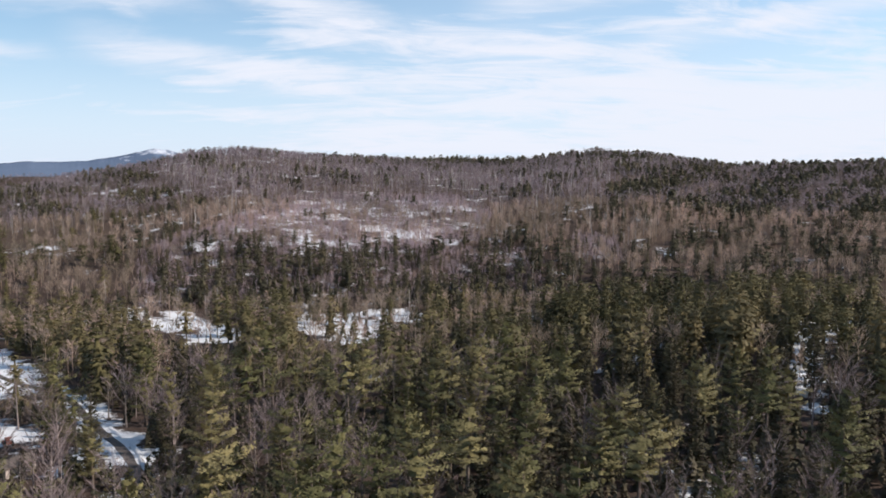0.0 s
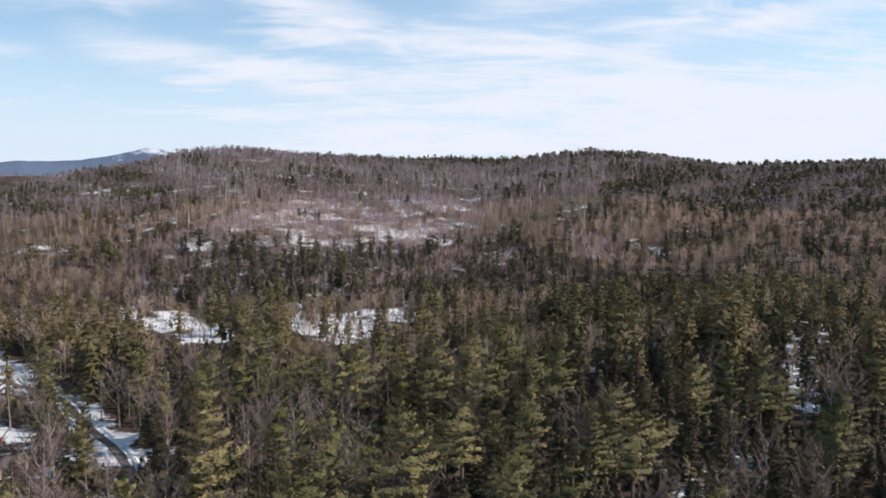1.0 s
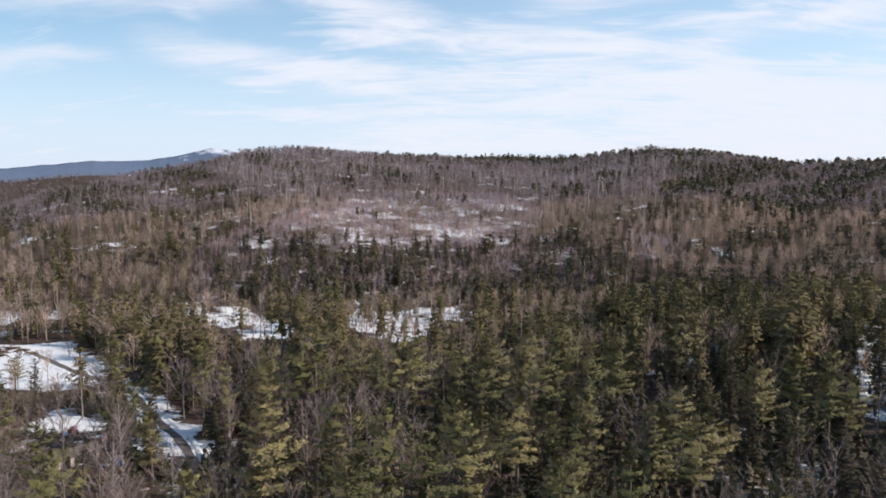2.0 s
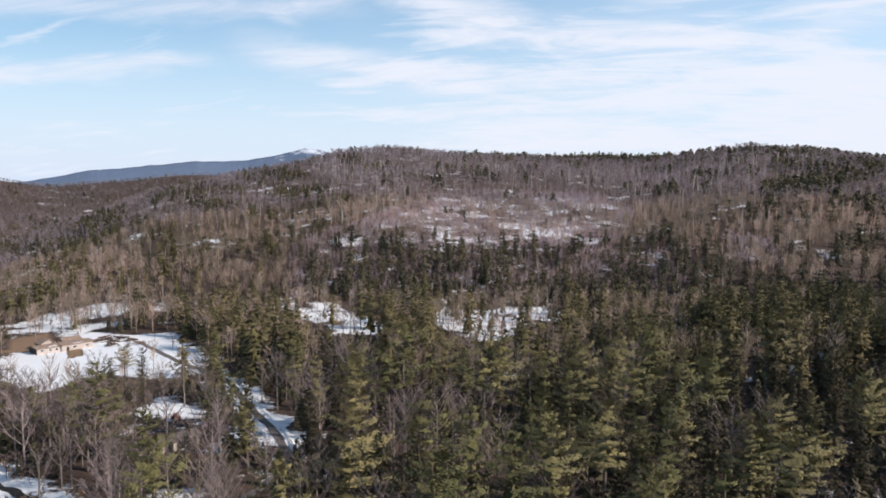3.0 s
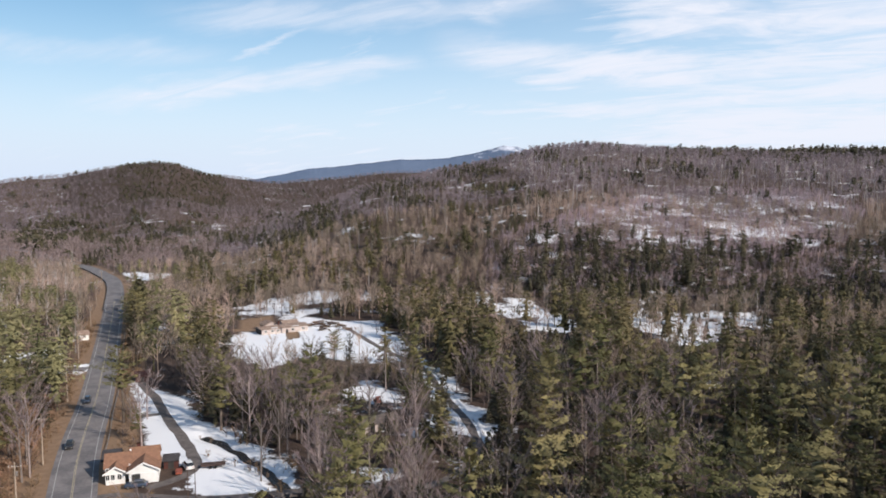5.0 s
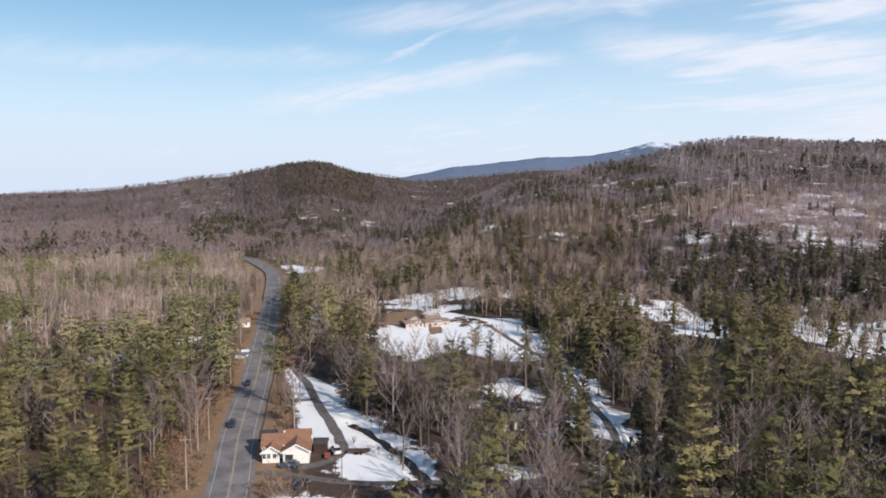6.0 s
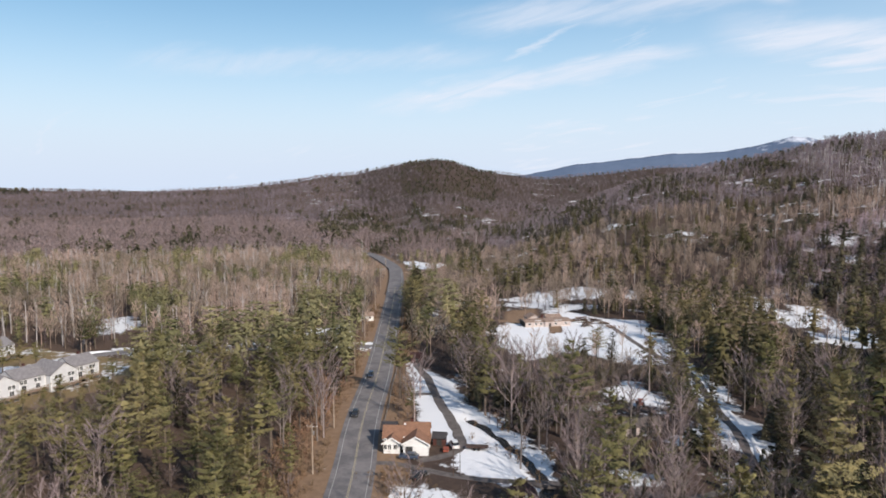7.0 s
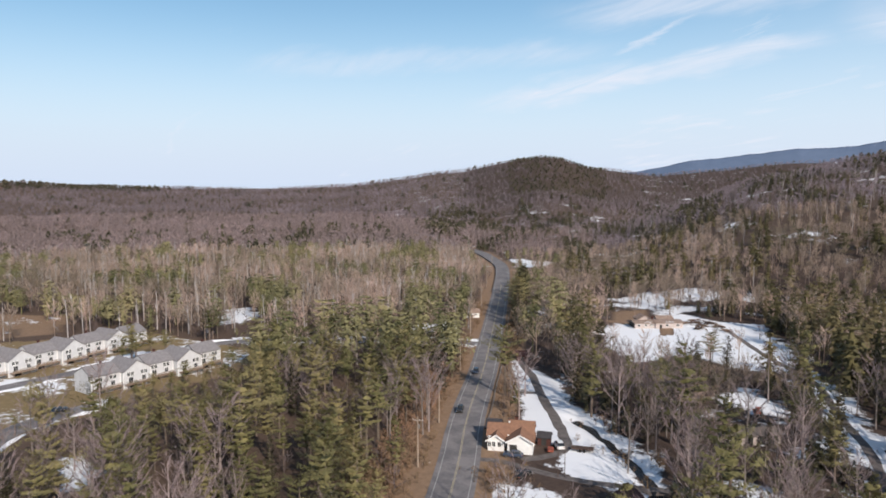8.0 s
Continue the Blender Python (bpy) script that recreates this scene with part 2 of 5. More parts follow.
M = {
    "ground": ground_surface(),
    # Coarse dark blotches in the colour stand for cracks and for shadows.
    "asphalt": surface("asphalt", (0.225, 0.208, 0.205), (0.14, 0.132, 0.135), 0.2, 0.9, 0.2, 30, amount=0.4),
    "lane": surface("wet_lane_gravel", (0.10, 0.085, 0.08), (0.17, 0.15, 0.14), 0.5, 0.9, 0.3, 12),
    "white_line": surface("road_paint_white", (0.50, 0.50, 0.48), (0.34, 0.34, 0.33), 0.9, 0.7),
    "yellow_line": surface("road_paint_yellow", (0.50, 0.43, 0.27), (0.38, 0.33, 0.23), 0.9, 0.7),
    "steel": surface("galvanised_steel", (0.36, 0.35, 0.34), (0.24, 0.2, 0.17), 1.2, 0.5, metal=0.6),
    "pole": surface("weathered_pole_wood", (0.42, 0.34, 0.27), (0.30, 0.24, 0.19), 2.0, 0.9),
    "pine_needles": surface("pine_needles", (0.213, 0.179, 0.076), (0.121, 0.106, 0.051), 0.35, 0.75, vary=0.42, sheer=0.1),
    "pine_bark": surface("pine_bark", (0.20, 0.155, 0.125), (0.12, 0.09, 0.075), 1.5, 0.95, vary=0.25),
    "hemlock_needles": surface("hemlock_needles", (0.082, 0.067, 0.036), (0.043, 0.037, 0.024), 0.35, 0.75, vary=0.35, sheer=0.22),
    "bark": surface("grey_bark", (0.319, 0.261, 0.250), (0.196, 0.158, 0.143), 1.2, 0.95, vary=0.35),
    "twigs": surface("bare_twigs", (0.324, 0.251, 0.246), (0.206, 0.158, 0.155), 0.5, 0.95, vary=0.3, sheer=0.25),
    # Lit copy of the pine needles, brightened for the front-lit western woods.
    "needles_west_lit": surface("sunlit_needles_of_the_west_woods", (0.250, 0.216, 0.108), (0.146, 0.130, 0.072), 0.2, 0.8, vary=0.5, tint="tint", sheer=0.1),
    "needles_far": surface("conifer_needles_of_the_forest", (0.166, 0.130, 0.061), (0.086, 0.072, 0.041), 0.2, 0.8, vary=0.5, tint="tint", sheer=0.22),
    # Far twigs: the pale mauve-grey of distance haze is mixed into their colour.
    "twigs_hazed": surface("hazed_twigs_of_the_far_woods", (0.322, 0.264, 0.284), (0.235, 0.192, 0.209), 0.1, 0.95, vary=0.32, tint="tint", sheer=0.42),
    # Lighter, ruddier copy of the far twigs for the front-lit, less hazy flats.
    "twigs_plain": surface("sunlit_ruddy_twigs_of_the_flat_woods", (0.367, 0.280, 0.271), (0.282, 0.215, 0.209), 0.1, 0.95, vary=0.25, tint="tint", sheer=0.42),
    "twigs_young": surface("mauve_twigs_of_young_growth", (0.50, 0.40, 0.435), (0.38, 0.305, 0.33), 0.1, 0.95, vary=0.4, tint="tint", sheer=0.42),
    # Lit copy of the twigs: sunlight on the valley trees put into paler colour.
    "twigs_lit": surface("sunlit_twigs_of_the_valley_woods", (0.489, 0.361, 0.301), (0.323, 0.239, 0.199), 0.1, 0.95, vary=0.45, tint="tint", sheer=0.42),
    "needles_hill": surface("dark_conifer_needles_of_the_hill", (0.107, 0.089, 0.053), (0.057, 0.051, 0.035), 0.2, 0.8, vary=0.5, tint="tint", sheer=0.22),
    "birch": surface("pale_birch_bark", (0.50, 0.455, 0.44), (0.37, 0.335, 0.325), 0.3, 0.9, vary=0.3, tint="tint"),
    # Undergrowth twigs darkened: the shade beneath the canopy is in their colour.
    "brush": surface("shade_dark_undergrowth_twigs", (0.156, 0.115, 0.112), (0.101, 0.074, 0.072), 0.1, 0.95, vary=0.4, tint="tint"),
    "scrub": surface("russet_scrub", (0.315, 0.180, 0.125), (0.210, 0.120, 0.085), 0.4, 0.95, vary=0.4, tint="tint"),
    "mountain": mountain_surface(),
    "siding_white": surface("white_clapboard", (0.80, 0.80, 0.78), (0.72, 0.72, 0.70), 0.6, 0.6),
    "siding_grey": surface("pale_grey_clapboard", (0.60, 0.605, 0.615), (0.52, 0.525, 0.535), 0.6, 0.65),
    "siding_tan": surface("tan_clapboard", (0.52, 0.45, 0.42), (0.42, 0.36, 0.33), 0.6, 0.7),
    "siding_red": surface("barn_red_boards", (0.10, 0.038, 0.03), (0.07, 0.029, 0.024), 0.9, 0.8),
    "trim": surface("white_trim", (0.82, 0.82, 0.80), (0.74, 0.74, 0.72), 1.0, 0.5),
    "shingle_brown": surface("brown_asphalt_shingles", (0.275, 0.15, 0.095), (0.20, 0.108, 0.072), 1.2, 0.9, 0.4, 9),
    "shingle_grey": surface("grey_asphalt_shingles", (0.26, 0.243, 0.245), (0.19, 0.178, 0.18), 1.2, 0.9, 0.4, 9),
    "shingle_tan": surface("weathered_tan_roofing", (0.34, 0.26, 0.21), (0.22, 0.15, 0.115), 0.9, 0.9, 0.4, 9),
    "wood_dark": surface("dark_brush_wood", (0.11, 0.07, 0.055), (0.07, 0.046, 0.037), 1.5, 0.9),
    "shingle_dull": surface("grey_brown_roofing", (0.17, 0.14, 0.125), (0.115, 0.095, 0.085), 1.2, 0.9, 0.4, 9),
    "shingle_dark": surface("dark_asphalt_shingles", (0.055, 0.052, 0.056), (0.038, 0.036, 0.04), 1.2, 0.85, 0.4, 9),
    "shingle_red": surface("dull_red_shingles", (0.085, 0.04, 0.036), (0.06, 0.03, 0.028), 1.2, 0.9, 0.4, 9),
    "glass": surface("dark_window_glass", (0.03, 0.035, 0.04), (0.02, 0.022, 0.026), 0.5, 0.08, spec=0.5),
    "deck": surface("weathered_deck_boards", (0.30, 0.22, 0.16), (0.21, 0.155, 0.115), 2.0, 0.85),
    "dark_gap": surface("dark_door_and_shade_sheet", (0.05, 0.048, 0.046), (0.035, 0.034, 0.033), 1.0, 0.7),
    "car_black": surface("black_car_paint", (0.022, 0.023, 0.027), (0.03, 0.031, 0.034), 0.5, 0.25, spec=0.5),
    "car_blue": surface("dark_blue_car_paint", (0.05, 0.065, 0.10), (0.045, 0.06, 0.09), 0.5, 0.25, spec=0.5),
    "car_white": surface("white_car_paint", (0.75, 0.75, 0.74), (0.68, 0.68, 0.67), 0.5, 0.3, spec=0.5),
    "red_paint": surface("faded_red_machine_paint", (0.34, 0.095, 0.06), (0.25, 0.075, 0.05), 1.2, 0.55),
    "rubber": surface("black_rubber", (0.025, 0.025, 0.025), (0.035, 0.034, 0.033), 2.0, 0.85),
    "chrome": surface("lamp_glass_and_chrome", (0.6, 0.6, 0.6), (0.5, 0.5, 0.5), 2.0, 0.2, metal=0.8),
    "water": surface("dark_brook_water", (0.018, 0.02, 0.022), (0.03, 0.03, 0.03), 0.3, 0.25, 0.6, 3.0, spec=0.25),
    "snow": surface("old_snow", (0.84, 0.85, 0.87), (0.72, 0.74, 0.78), 0.25, 0.9, 0.4, 1.5),
    "wood": surface("grey_firewood", (0.24, 0.17, 0.12), (0.16, 0.115, 0.085), 1.5, 0.9),
    "wire": surface("utility_wire", (0.05, 0.05, 0.05), (0.06, 0.06, 0.06), 1.0, 0.6),
}


# ---- geometry helpers ----
class Soup:
    """Vertices and faces gathered for one mesh."""

    def __init__(self):
        self.v, self.f = [], []

    def add(self, verts, faces):
        n = len(self.v)
        self.v.extend(tuple(p) for p in verts)
        self.f.extend(tuple(i + n for i in f) for f in faces)
        return self

    def box(self, x0, y0, z0, x1, y1, z1):
        return self.add([(x0, y0, z0), (x1, y0, z0), (x1, y1, z0), (x0, y1, z0), (x0, y0, z1), (x1, y0, z1), (x1, y1, z1), (x0, y1, z1)],
                        [(0, 3, 2, 1), (4, 5, 6, 7), (0, 1, 5, 4), (1, 2, 6, 5), (2, 3, 7, 6), (3, 0, 4, 7)])

    def tube(self, points, radii, sides=5, cap=True):
        n = len(self.v)
        pts = [Vector(p) for p in points]
        for i, p in enumerate(pts):
            d = (pts[min(i + 1, len(pts) - 1)] - pts[max(i - 1, 0)]).normalized()
            a = d.cross(Vector((0.31, 0.95, 0.05))).normalized()
            b = d.cross(a)
            for k in range(sides):
                w = 2 * math.pi * k / sides
                self.v.append(tuple(p + (a * math.cos(w) + b * math.sin(w)) * radii[i]))
        for i in range(len(pts) - 1):
            for k in range(sides):
                a0, b0 = n + i * sides + k, n + i * sides + (k + 1) % sides
                self.f.append((a0, b0, b0 + sides, a0 + sides))
        if cap:
            self.f.append(tuple(n + (len(pts) - 1) * sides + k for k in range(sides)))
        return self

    def sliver(self, p, d, width):
        p, d = Vector(p), Vector(d)
        side = d.cross(Vector((random.uniform(-1, 1), random.uniform(-1, 1), random.uniform(-0.3, 0.3))))
        side = side.normalized() if side.length > 1e-6 else Vector((1, 0, 0))
        return self.add([p - side * width / 2, p + side * width / 2, p + d], [(0, 1, 2)])

    def tuft(self, q, along, face, size, slim=0.5, faces=2):
        """A tuft of needles at q that lies along one way and shows its broad side towards another."""
        n = Vector(face).normalized()
        a = Vector(along)
        a = a - n * a.dot(n)
        a = a.normalized() if a.length > 1e-6 else n.orthogonal().normalized()
        b = n.cross(a) * size * slim
        q, a = Vector(q), a * size
        if faces == 2:
            return self.add([q - a * 0.5, q - b * 0.55, q + a * 0.6, q + b * 0.55], [(0, 1, 2), (0, 2, 3)])
        return self.add([q - a * 0.45 - b * 0.6, q + a * 0.65, q - a * 0.4 + b * 0.6], [(0, 1, 2)])

    def mesh(self, name, material, smooth=False):
        me = bpy.data.meshes.new(name)
        me.from_pydata(self.v, [], self.f)
        me.materials.append(material)
        if smooth:
            me.polygons.foreach_set("use_smooth", [True] * len(me.polygons))
        me.update()
        return me


def part(name, soup, material, parent=None, label="", smooth=False):
    """Links one mesh as an object, under its thing where it has one."""
    data = soup if isinstance(soup, bpy.types.Mesh) else soup.mesh(name, material, smooth)
    ob = new(name, data)
    if parent:
        ob.parent = parent
    return tagged(ob, label)


def thing(name, m, label, category, group="", kind=""):
    ob = new(name)
    ob.empty_display_size = 0.5
    ob.matrix_basis = m
    return tagged(ob, label, category, group, kind)


# ---- the lie of the land ----
EYE_Z = 62.0

# Crest of the wooded hill: bearing (degrees left of +y), distance, height of the ground.
HILL_BEARING = [-180, -60, -31, -22, -16, -12, -5, 4, 11.5, 15.6, 20, 24, 28, 32.5, 36, 38.2, 41.7, 47, 180]
HILL_DISTANCE = [1250, 1250, 1200, 1180, 1150, 1150, 1150, 1150, 1150, 1150, 1130, 1100, 1020, 940, 880, 840, 800, 800, 1250]
HILL_HEIGHT = [20, 80, 100, 94, 113, 120, 105, 110, 119, 124, 114, 96, 80, 62, 38, 22, 5, 0, 0]
# Crest of the ridge that closes the valley behind it.
RIDGE_BEARING = [-180, -40, 20, 24, 30, 35, 39, 41, 44.4, 46.5, 48, 49.5, 51.4, 54, 58, 64, 69, 76, 87, 110, 180]
RIDGE_HEIGHT = [40, 60, 120, 122, 113, 95, 86, 91, 106, 128, 133, 132, 119, 97, 80, 52, 41, 46, 65, 66, 40]
# Where the flat woods end and that ridge begins to rise, and how far off its crest runs.
RISE_BEARING = [-180, 22, 38, 44, 48, 54, 60, 74, 88, 180]
RISE_START = [1300, 1300, 1000, 900, 900, 1060, 1220, 1500, 1560, 1560]
RISE_END = [1900, 1900, 1900, 1900, 1900, 2000, 2280, 2480, 2500, 2500]


def ground_height(x, y):
    """Height of the ground at plan places x, y (arrays or numbers)."""
    x, y = np.asarray(x, float), np.asarray(y, float)
    r, a = np.hypot(x, y), np.degrees(np.arctan2(-x, y))
    far, top = np.interp(a, HILL_BEARING, HILL_DISTANCE), np.interp(a, HILL_BEARING, HILL_HEIGHT)
    u = np.clip((r - 385) / (far - 385), 0, 1.6)
    hill = top * np.where(u < 1, 1 - np.maximum(1 - u, 0) ** 1.6, 1 - 0.5 * np.maximum(u - 1, 0) ** 1.2)
    start, end = np.interp(a, RISE_BEARING, RISE_START), np.interp(a, RISE_BEARING, RISE_END)
    v = np.clip((r - start) / (end - start), 0, 1.6)
    crest = np.interp(a, RIDGE_BEARING, RIDGE_HEIGHT)
    ridge = crest * np.where(v < 1, v ** np.interp(a, [40, 60], [1.5, 1.1]), 1 - 0.4 * np.maximum(v - 1, 0))
    z = np.maximum(hill, ridge)
    rough = np.clip((r - 420) / 500, 0, 1)
    z = z + rough * (3.0 * np.sin(x / 97 + 1.3) * np.sin(y / 83) + 2.2 * np.sin(x / 41) * np.cos(y / 37 + 0.6))
    # the wooded knoll to the east
    z = z + 12.0 * np.exp(-((a + 26) / 10) ** 2 - ((r - 320) / 95) ** 2)
    return z


def inside(poly, x, y):
    """Which of the places x, y lie inside a polygon of the plan."""
    x, y = np.asarray(x, float), np.asarray(y, float)
    hit = np.zeros(np.broadcast(x, y).shape, bool)
    for (x0, y0), (x1, y1) in zip(poly, poly[1:] + poly[:1]):
        cross = (y0 > y) != (y1 > y)
        hit ^= cross & (x < (x1 - x0) * (y - y0) / ((y1 - y0) or 1e-9) + x0)
    return hit


def away(line, x, y):
    """Distance in plan from the places x, y to a line of the plan."""
    x, y = np.asarray(x, float), np.asarray(y, float)
    best = np.full(np.broadcast(x, y).shape, 1e9)
    for (x0, y0), (x1, y1) in zip(line, line[1:]):
        dx, dy = x1 - x0, y1 - y0
        u = np.clip(((x - x0) * dx + (y - y0) * dy) / (dx * dx + dy * dy), 0, 1)
        best = np.minimum(best, np.hypot(x - x0 - u * dx, y - y0 - u * dy))
    return best


ROAD = [(120, -140), (60, -85), (-38, 10.5), (-114.6, 80), (-145.3, 106), (-161.5, 120.3), (-194, 150), (-264, 210.5), (-330, 267), (-385, 313), (-430, 347), (-474, 373), (-540, 408), (-624, 444), (-760, 480)]
SIDE_ROAD = [(-199, 268), (-186, 272), (-174, 264), (-146, 241), (-119, 222), (-102, 202), (-90, 187), (-79, 174), (-68, 156), (-66, 142), (-70, 130), (-83, 124), (-92, 117), (-100, 110), (-108, 105), (-116, 102), (-124, 99), (-128, 95), (-129, 91)]
DRIVE = [(-199, 170), (-188, 162), (-178, 156), (-171, 152), (-152, 139), (-142, 133), (-135, 128.5), (-127, 123), (-121, 118), (-119, 112), (-121, 104)]
DRIVE_SPUR = [(-164, 136), (-158, 142.5)]
BROOK = [(-135, 134.5), (-128.3, 133.3), (-122.2, 130.6), (-116.1, 128.4), (-109.7, 126), (-104, 123.2), (-98.1, 119.4), (-92.8, 115.8), (-85, 104), (-70, 88)]
TOWN_ROAD = [(-240, -30), (-252, 2), (-262, 30), (-275, 64), (-279, 92), (-258, 128), (-236, 158), (-222, 168)]
TOWN_LOT = [(-190, 0), (-205, 8), (-214, 18), (-219, 30)]

MEADOW = [(-208, 217), (-222, 250), (-219, 288), (-196, 284), (-180, 294), (-134, 244), (-132, 226), (-142, 213), (-164, 222), (-166, 195), (-186, 203)]
MEADOW_BACK = [(-269, 292), (-266, 330), (-238, 350), (-226, 330), (-216, 282), (-232, 260)]
YARD = [(-195, 162), (-184, 161), (-169, 158), (-152, 149), (-135, 139), (-115, 129), (-93, 116), (-90, 109), (-102, 107), (-116, 106), (-120, 117), (-128, 115), (-141, 121), (-164, 140)]
YARD_FRONT = [(-114, 89), (-112, 99), (-104, 101), (-100, 97), (-104, 86)]
BANK = [(-140, 244), (-124, 234), (-112, 223), (-97, 206), (-84, 190), (-70, 172), (-66, 162), (-75, 164), (-92, 183), (-106, 201), (-122, 218)]
YARD_EAST = [(-127, 196), (-107, 189), (-97, 173), (-100, 158), (-121, 167)]
YARD_SOUTH = [(-87.5, 134.5), (-80, 137), (-77.5, 132), (-84, 127)]
BROOK_SIDE = [(-134, 137), (-136, 142), (-126, 138), (-114, 133.5), (-103, 127), (-95, 118.5), (-104, 123.5), (-116, 129), (-128, 134)]
DIRT = [[(-223, 242), (-241, 268), (-236, 282), (-223, 270), (-213, 248)], [(-204, 252), (-199, 257), (-189, 243), (-192, 239)]]
GLADE_WEST = [(-165, 364), (-134, 378), (-92, 330), (-86, 299), (-110, 311), (-128, 327)]
GLADE_EAST = [(-78, 376), (-43, 385), (-12, 394), (-8, 352), (-26, 338), (-33, 301), (-46, 301), (-70, 333)]
GLADE_HILL = [(-2, 516), (15, 527), (12, 472), (1, 455)]
CUT = [(-193, 467), (-164, 536), (-137, 646), (-72, 686), (12, 680), (43, 618), (27, 519), (-26, 489), (-67, 480), (-116, 466), (-168, 460)]
CUT_EAST = [(92, 522), (120, 501), (112, 448), (90, 461)]
RIDE_EAST = [(97, 192), (102, 191), (130, 249), (176, 286), (167, 300), (121, 253)]
FIELD = [(-410, 10), (-380, 44), (-339, 38), (-336, 10)]
POND = [(-356, 110), (-354, 127), (-316, 113), (-316, 98)]
POOL_WEST = [(-182, 17), (-180, 23), (-160, 21), (-161, 15)]
POND_EAST = [(-266, 165), (-266, 188), (-244, 174), (-251, 158)]
TOWN = [(-190, -12), (-215, 34), (-224, 50), (-232, 76), (-262, 92), (-312, 70), (-330, 12), (-262, -30), (-205, -40)]
THICKET = [(-158, 196), (-143, 211), (-133, 222), (-112, 214), (-106, 193), (-127, 198), (-122, 168), (-102, 157), (-104, 150), (-126, 165), (-138, 186)]
BRUSH_HEAP = [(-118, 92), (-114.5, 96.5), (-111.5, 93), (-115, 89.5)]
DOORYARD = [(-131, 90), (-118, 103), (-108, 101), (-104, 92), (-116, 84)]
VERGE = [(-118, 68), (-135, 85), (-150, 98), (-170, 116), (-196, 138), (-201, 136), (-173, 111), (-153, 94), (-139, 80), (-122, 62)]
ROAD_BEND = [(-470, 388), (-428, 398), (-405, 374), (-411, 352)]
SNOWFIELDS = [YARD_SOUTH, BROOK_SIDE, ROAD_BEND, MEADOW, MEADOW_BACK, YARD, YARD_FRONT, BANK, YARD_EAST, GLADE_WEST, GLADE_EAST, RIDE_EAST, POND, POND_EAST, POOL_WEST]
# plots, and the share of leafless trees and conifers kept on them and in the camera's line of sight to them
STANDING = [
    ([BROOK_SIDE], 0.9, 0.6, 0.9, 0.7), (DIRT, 0.1, 0.0, 0.5, 0.1),
    ([MEADOW], 0.04, 0.0, 0.4, 0.02), ([MEADOW_BACK], 0.95, 0.15, 0.95, 0.4), ([YARD, YARD_FRONT], 0.05, 0.02, 0.25, 0.05), ([BANK], 0.35, 0.12, 0.9, 0.6),
    ([YARD_EAST], 0.12, 0.03, 0.6, 0.25), ([YARD_SOUTH], 0.3, 0.03, 0.8, 0.5), ([GLADE_WEST], 0.5, 0.1, 0.4, 0.1), ([GLADE_EAST], 0.7, 0.3, 0.6, 0.2), ([ROAD_BEND, GLADE_HILL], 0.3, 0.12, 0.7, 0.4), ([RIDE_EAST], 0.85, 0.65, 0.95, 0.85),
    ([POND], 0.7, 0.05, 1.0, 0.5), ([POOL_WEST], 0.3, 0.02, 0.7, 0.2), ([POND_EAST], 0.8, 0.1, 1.0, 0.6), ([FIELD], 0.05, 0.03, 0.3, 0.2), ([TOWN], 0.12, 0.16, 0.6, 0.5), ([VERGE], 0.95, 0.5, 0.9, 0.7),
]
ROWS_OF_HOUSES = [[(-232, 33), (-249, 80)], [(-266, 2), (-300, 64)]]
# rows pushed outward, so that trees leave the upper floors in the camera's view
BEHIND_ROWS = [[(x * 1.11, y * 1.11) for x, y in row] for row in ROWS_OF_HOUSES]
LANES = [(ROAD[:-2], 7.5, 0.0), (ROAD[-3:], 5, 0.85), (SIDE_ROAD[:4], 3.0, 0.3), (SIDE_ROAD[3:6], 2.6, 0.92), (SIDE_ROAD[5:9], 2.4, 0.35), (SIDE_ROAD[8:14], 2.2, 0.7), (SIDE_ROAD[13:], 3.0, 0.35), (DRIVE, 2.6, 0.1), (BROOK, 1.6, 0.8), (TOWN_ROAD[:5], 5, 0.35), (TOWN_ROAD[4:], 3.5, 1.6), (TOWN_LOT[:3], 5, 0.9), (TOWN_LOT[2:], 5, 0.5),
         (ROWS_OF_HOUSES[0], 11, 0.1), (ROWS_OF_HOUSES[1], 11, 0.1), (BEHIND_ROWS[0], 6, 0.3), (BEHIND_ROWS[1], 4, 0.6), ([(-136, 104), (-121, 117)], 9, 0.0), ([(-212, 243), (-199, 264)], 9, 0.0), ([(-91, 98), (-88, 105)], 5, 0.0), ([(-104, 95), (-117, 104)], 6, 0.0),
         ([(-105, 152), (-92, 162)], 4, 1.0), ([(-109, 175), (-109, 179)], 4, 0.0), ([(-194, 163), (-190, 167)], 4, 0.3), ([(-271, 199), (-266, 202)], 5, 0.2)]


def bearing(x, y):
    return np.degrees(np.arctan2(-np.asarray(x, float), np.asarray(y, float)))


def wander(x, y, size, seed=0.0):
    """Slow, smooth variation over the plan, about -1 to 1."""
    x, y = np.asarray(x, float) / size + seed, np.asarray(y, float) / size - seed * 1.7
    return 0.5 * (np.sin(x * 1.9 + 2.1 * np.sin(y * 1.3)) + np.sin(y * 2.3 + 1.7 * np.sin(x * 1.1 + 1.0)))


def edge_of(poly, x, y):
    """How far inside a polygon the places lie, in metres; negative outside."""
    return np.where(inside(poly, x, y), 1.0, -1.0) * away(poly + poly[:1], x, y)


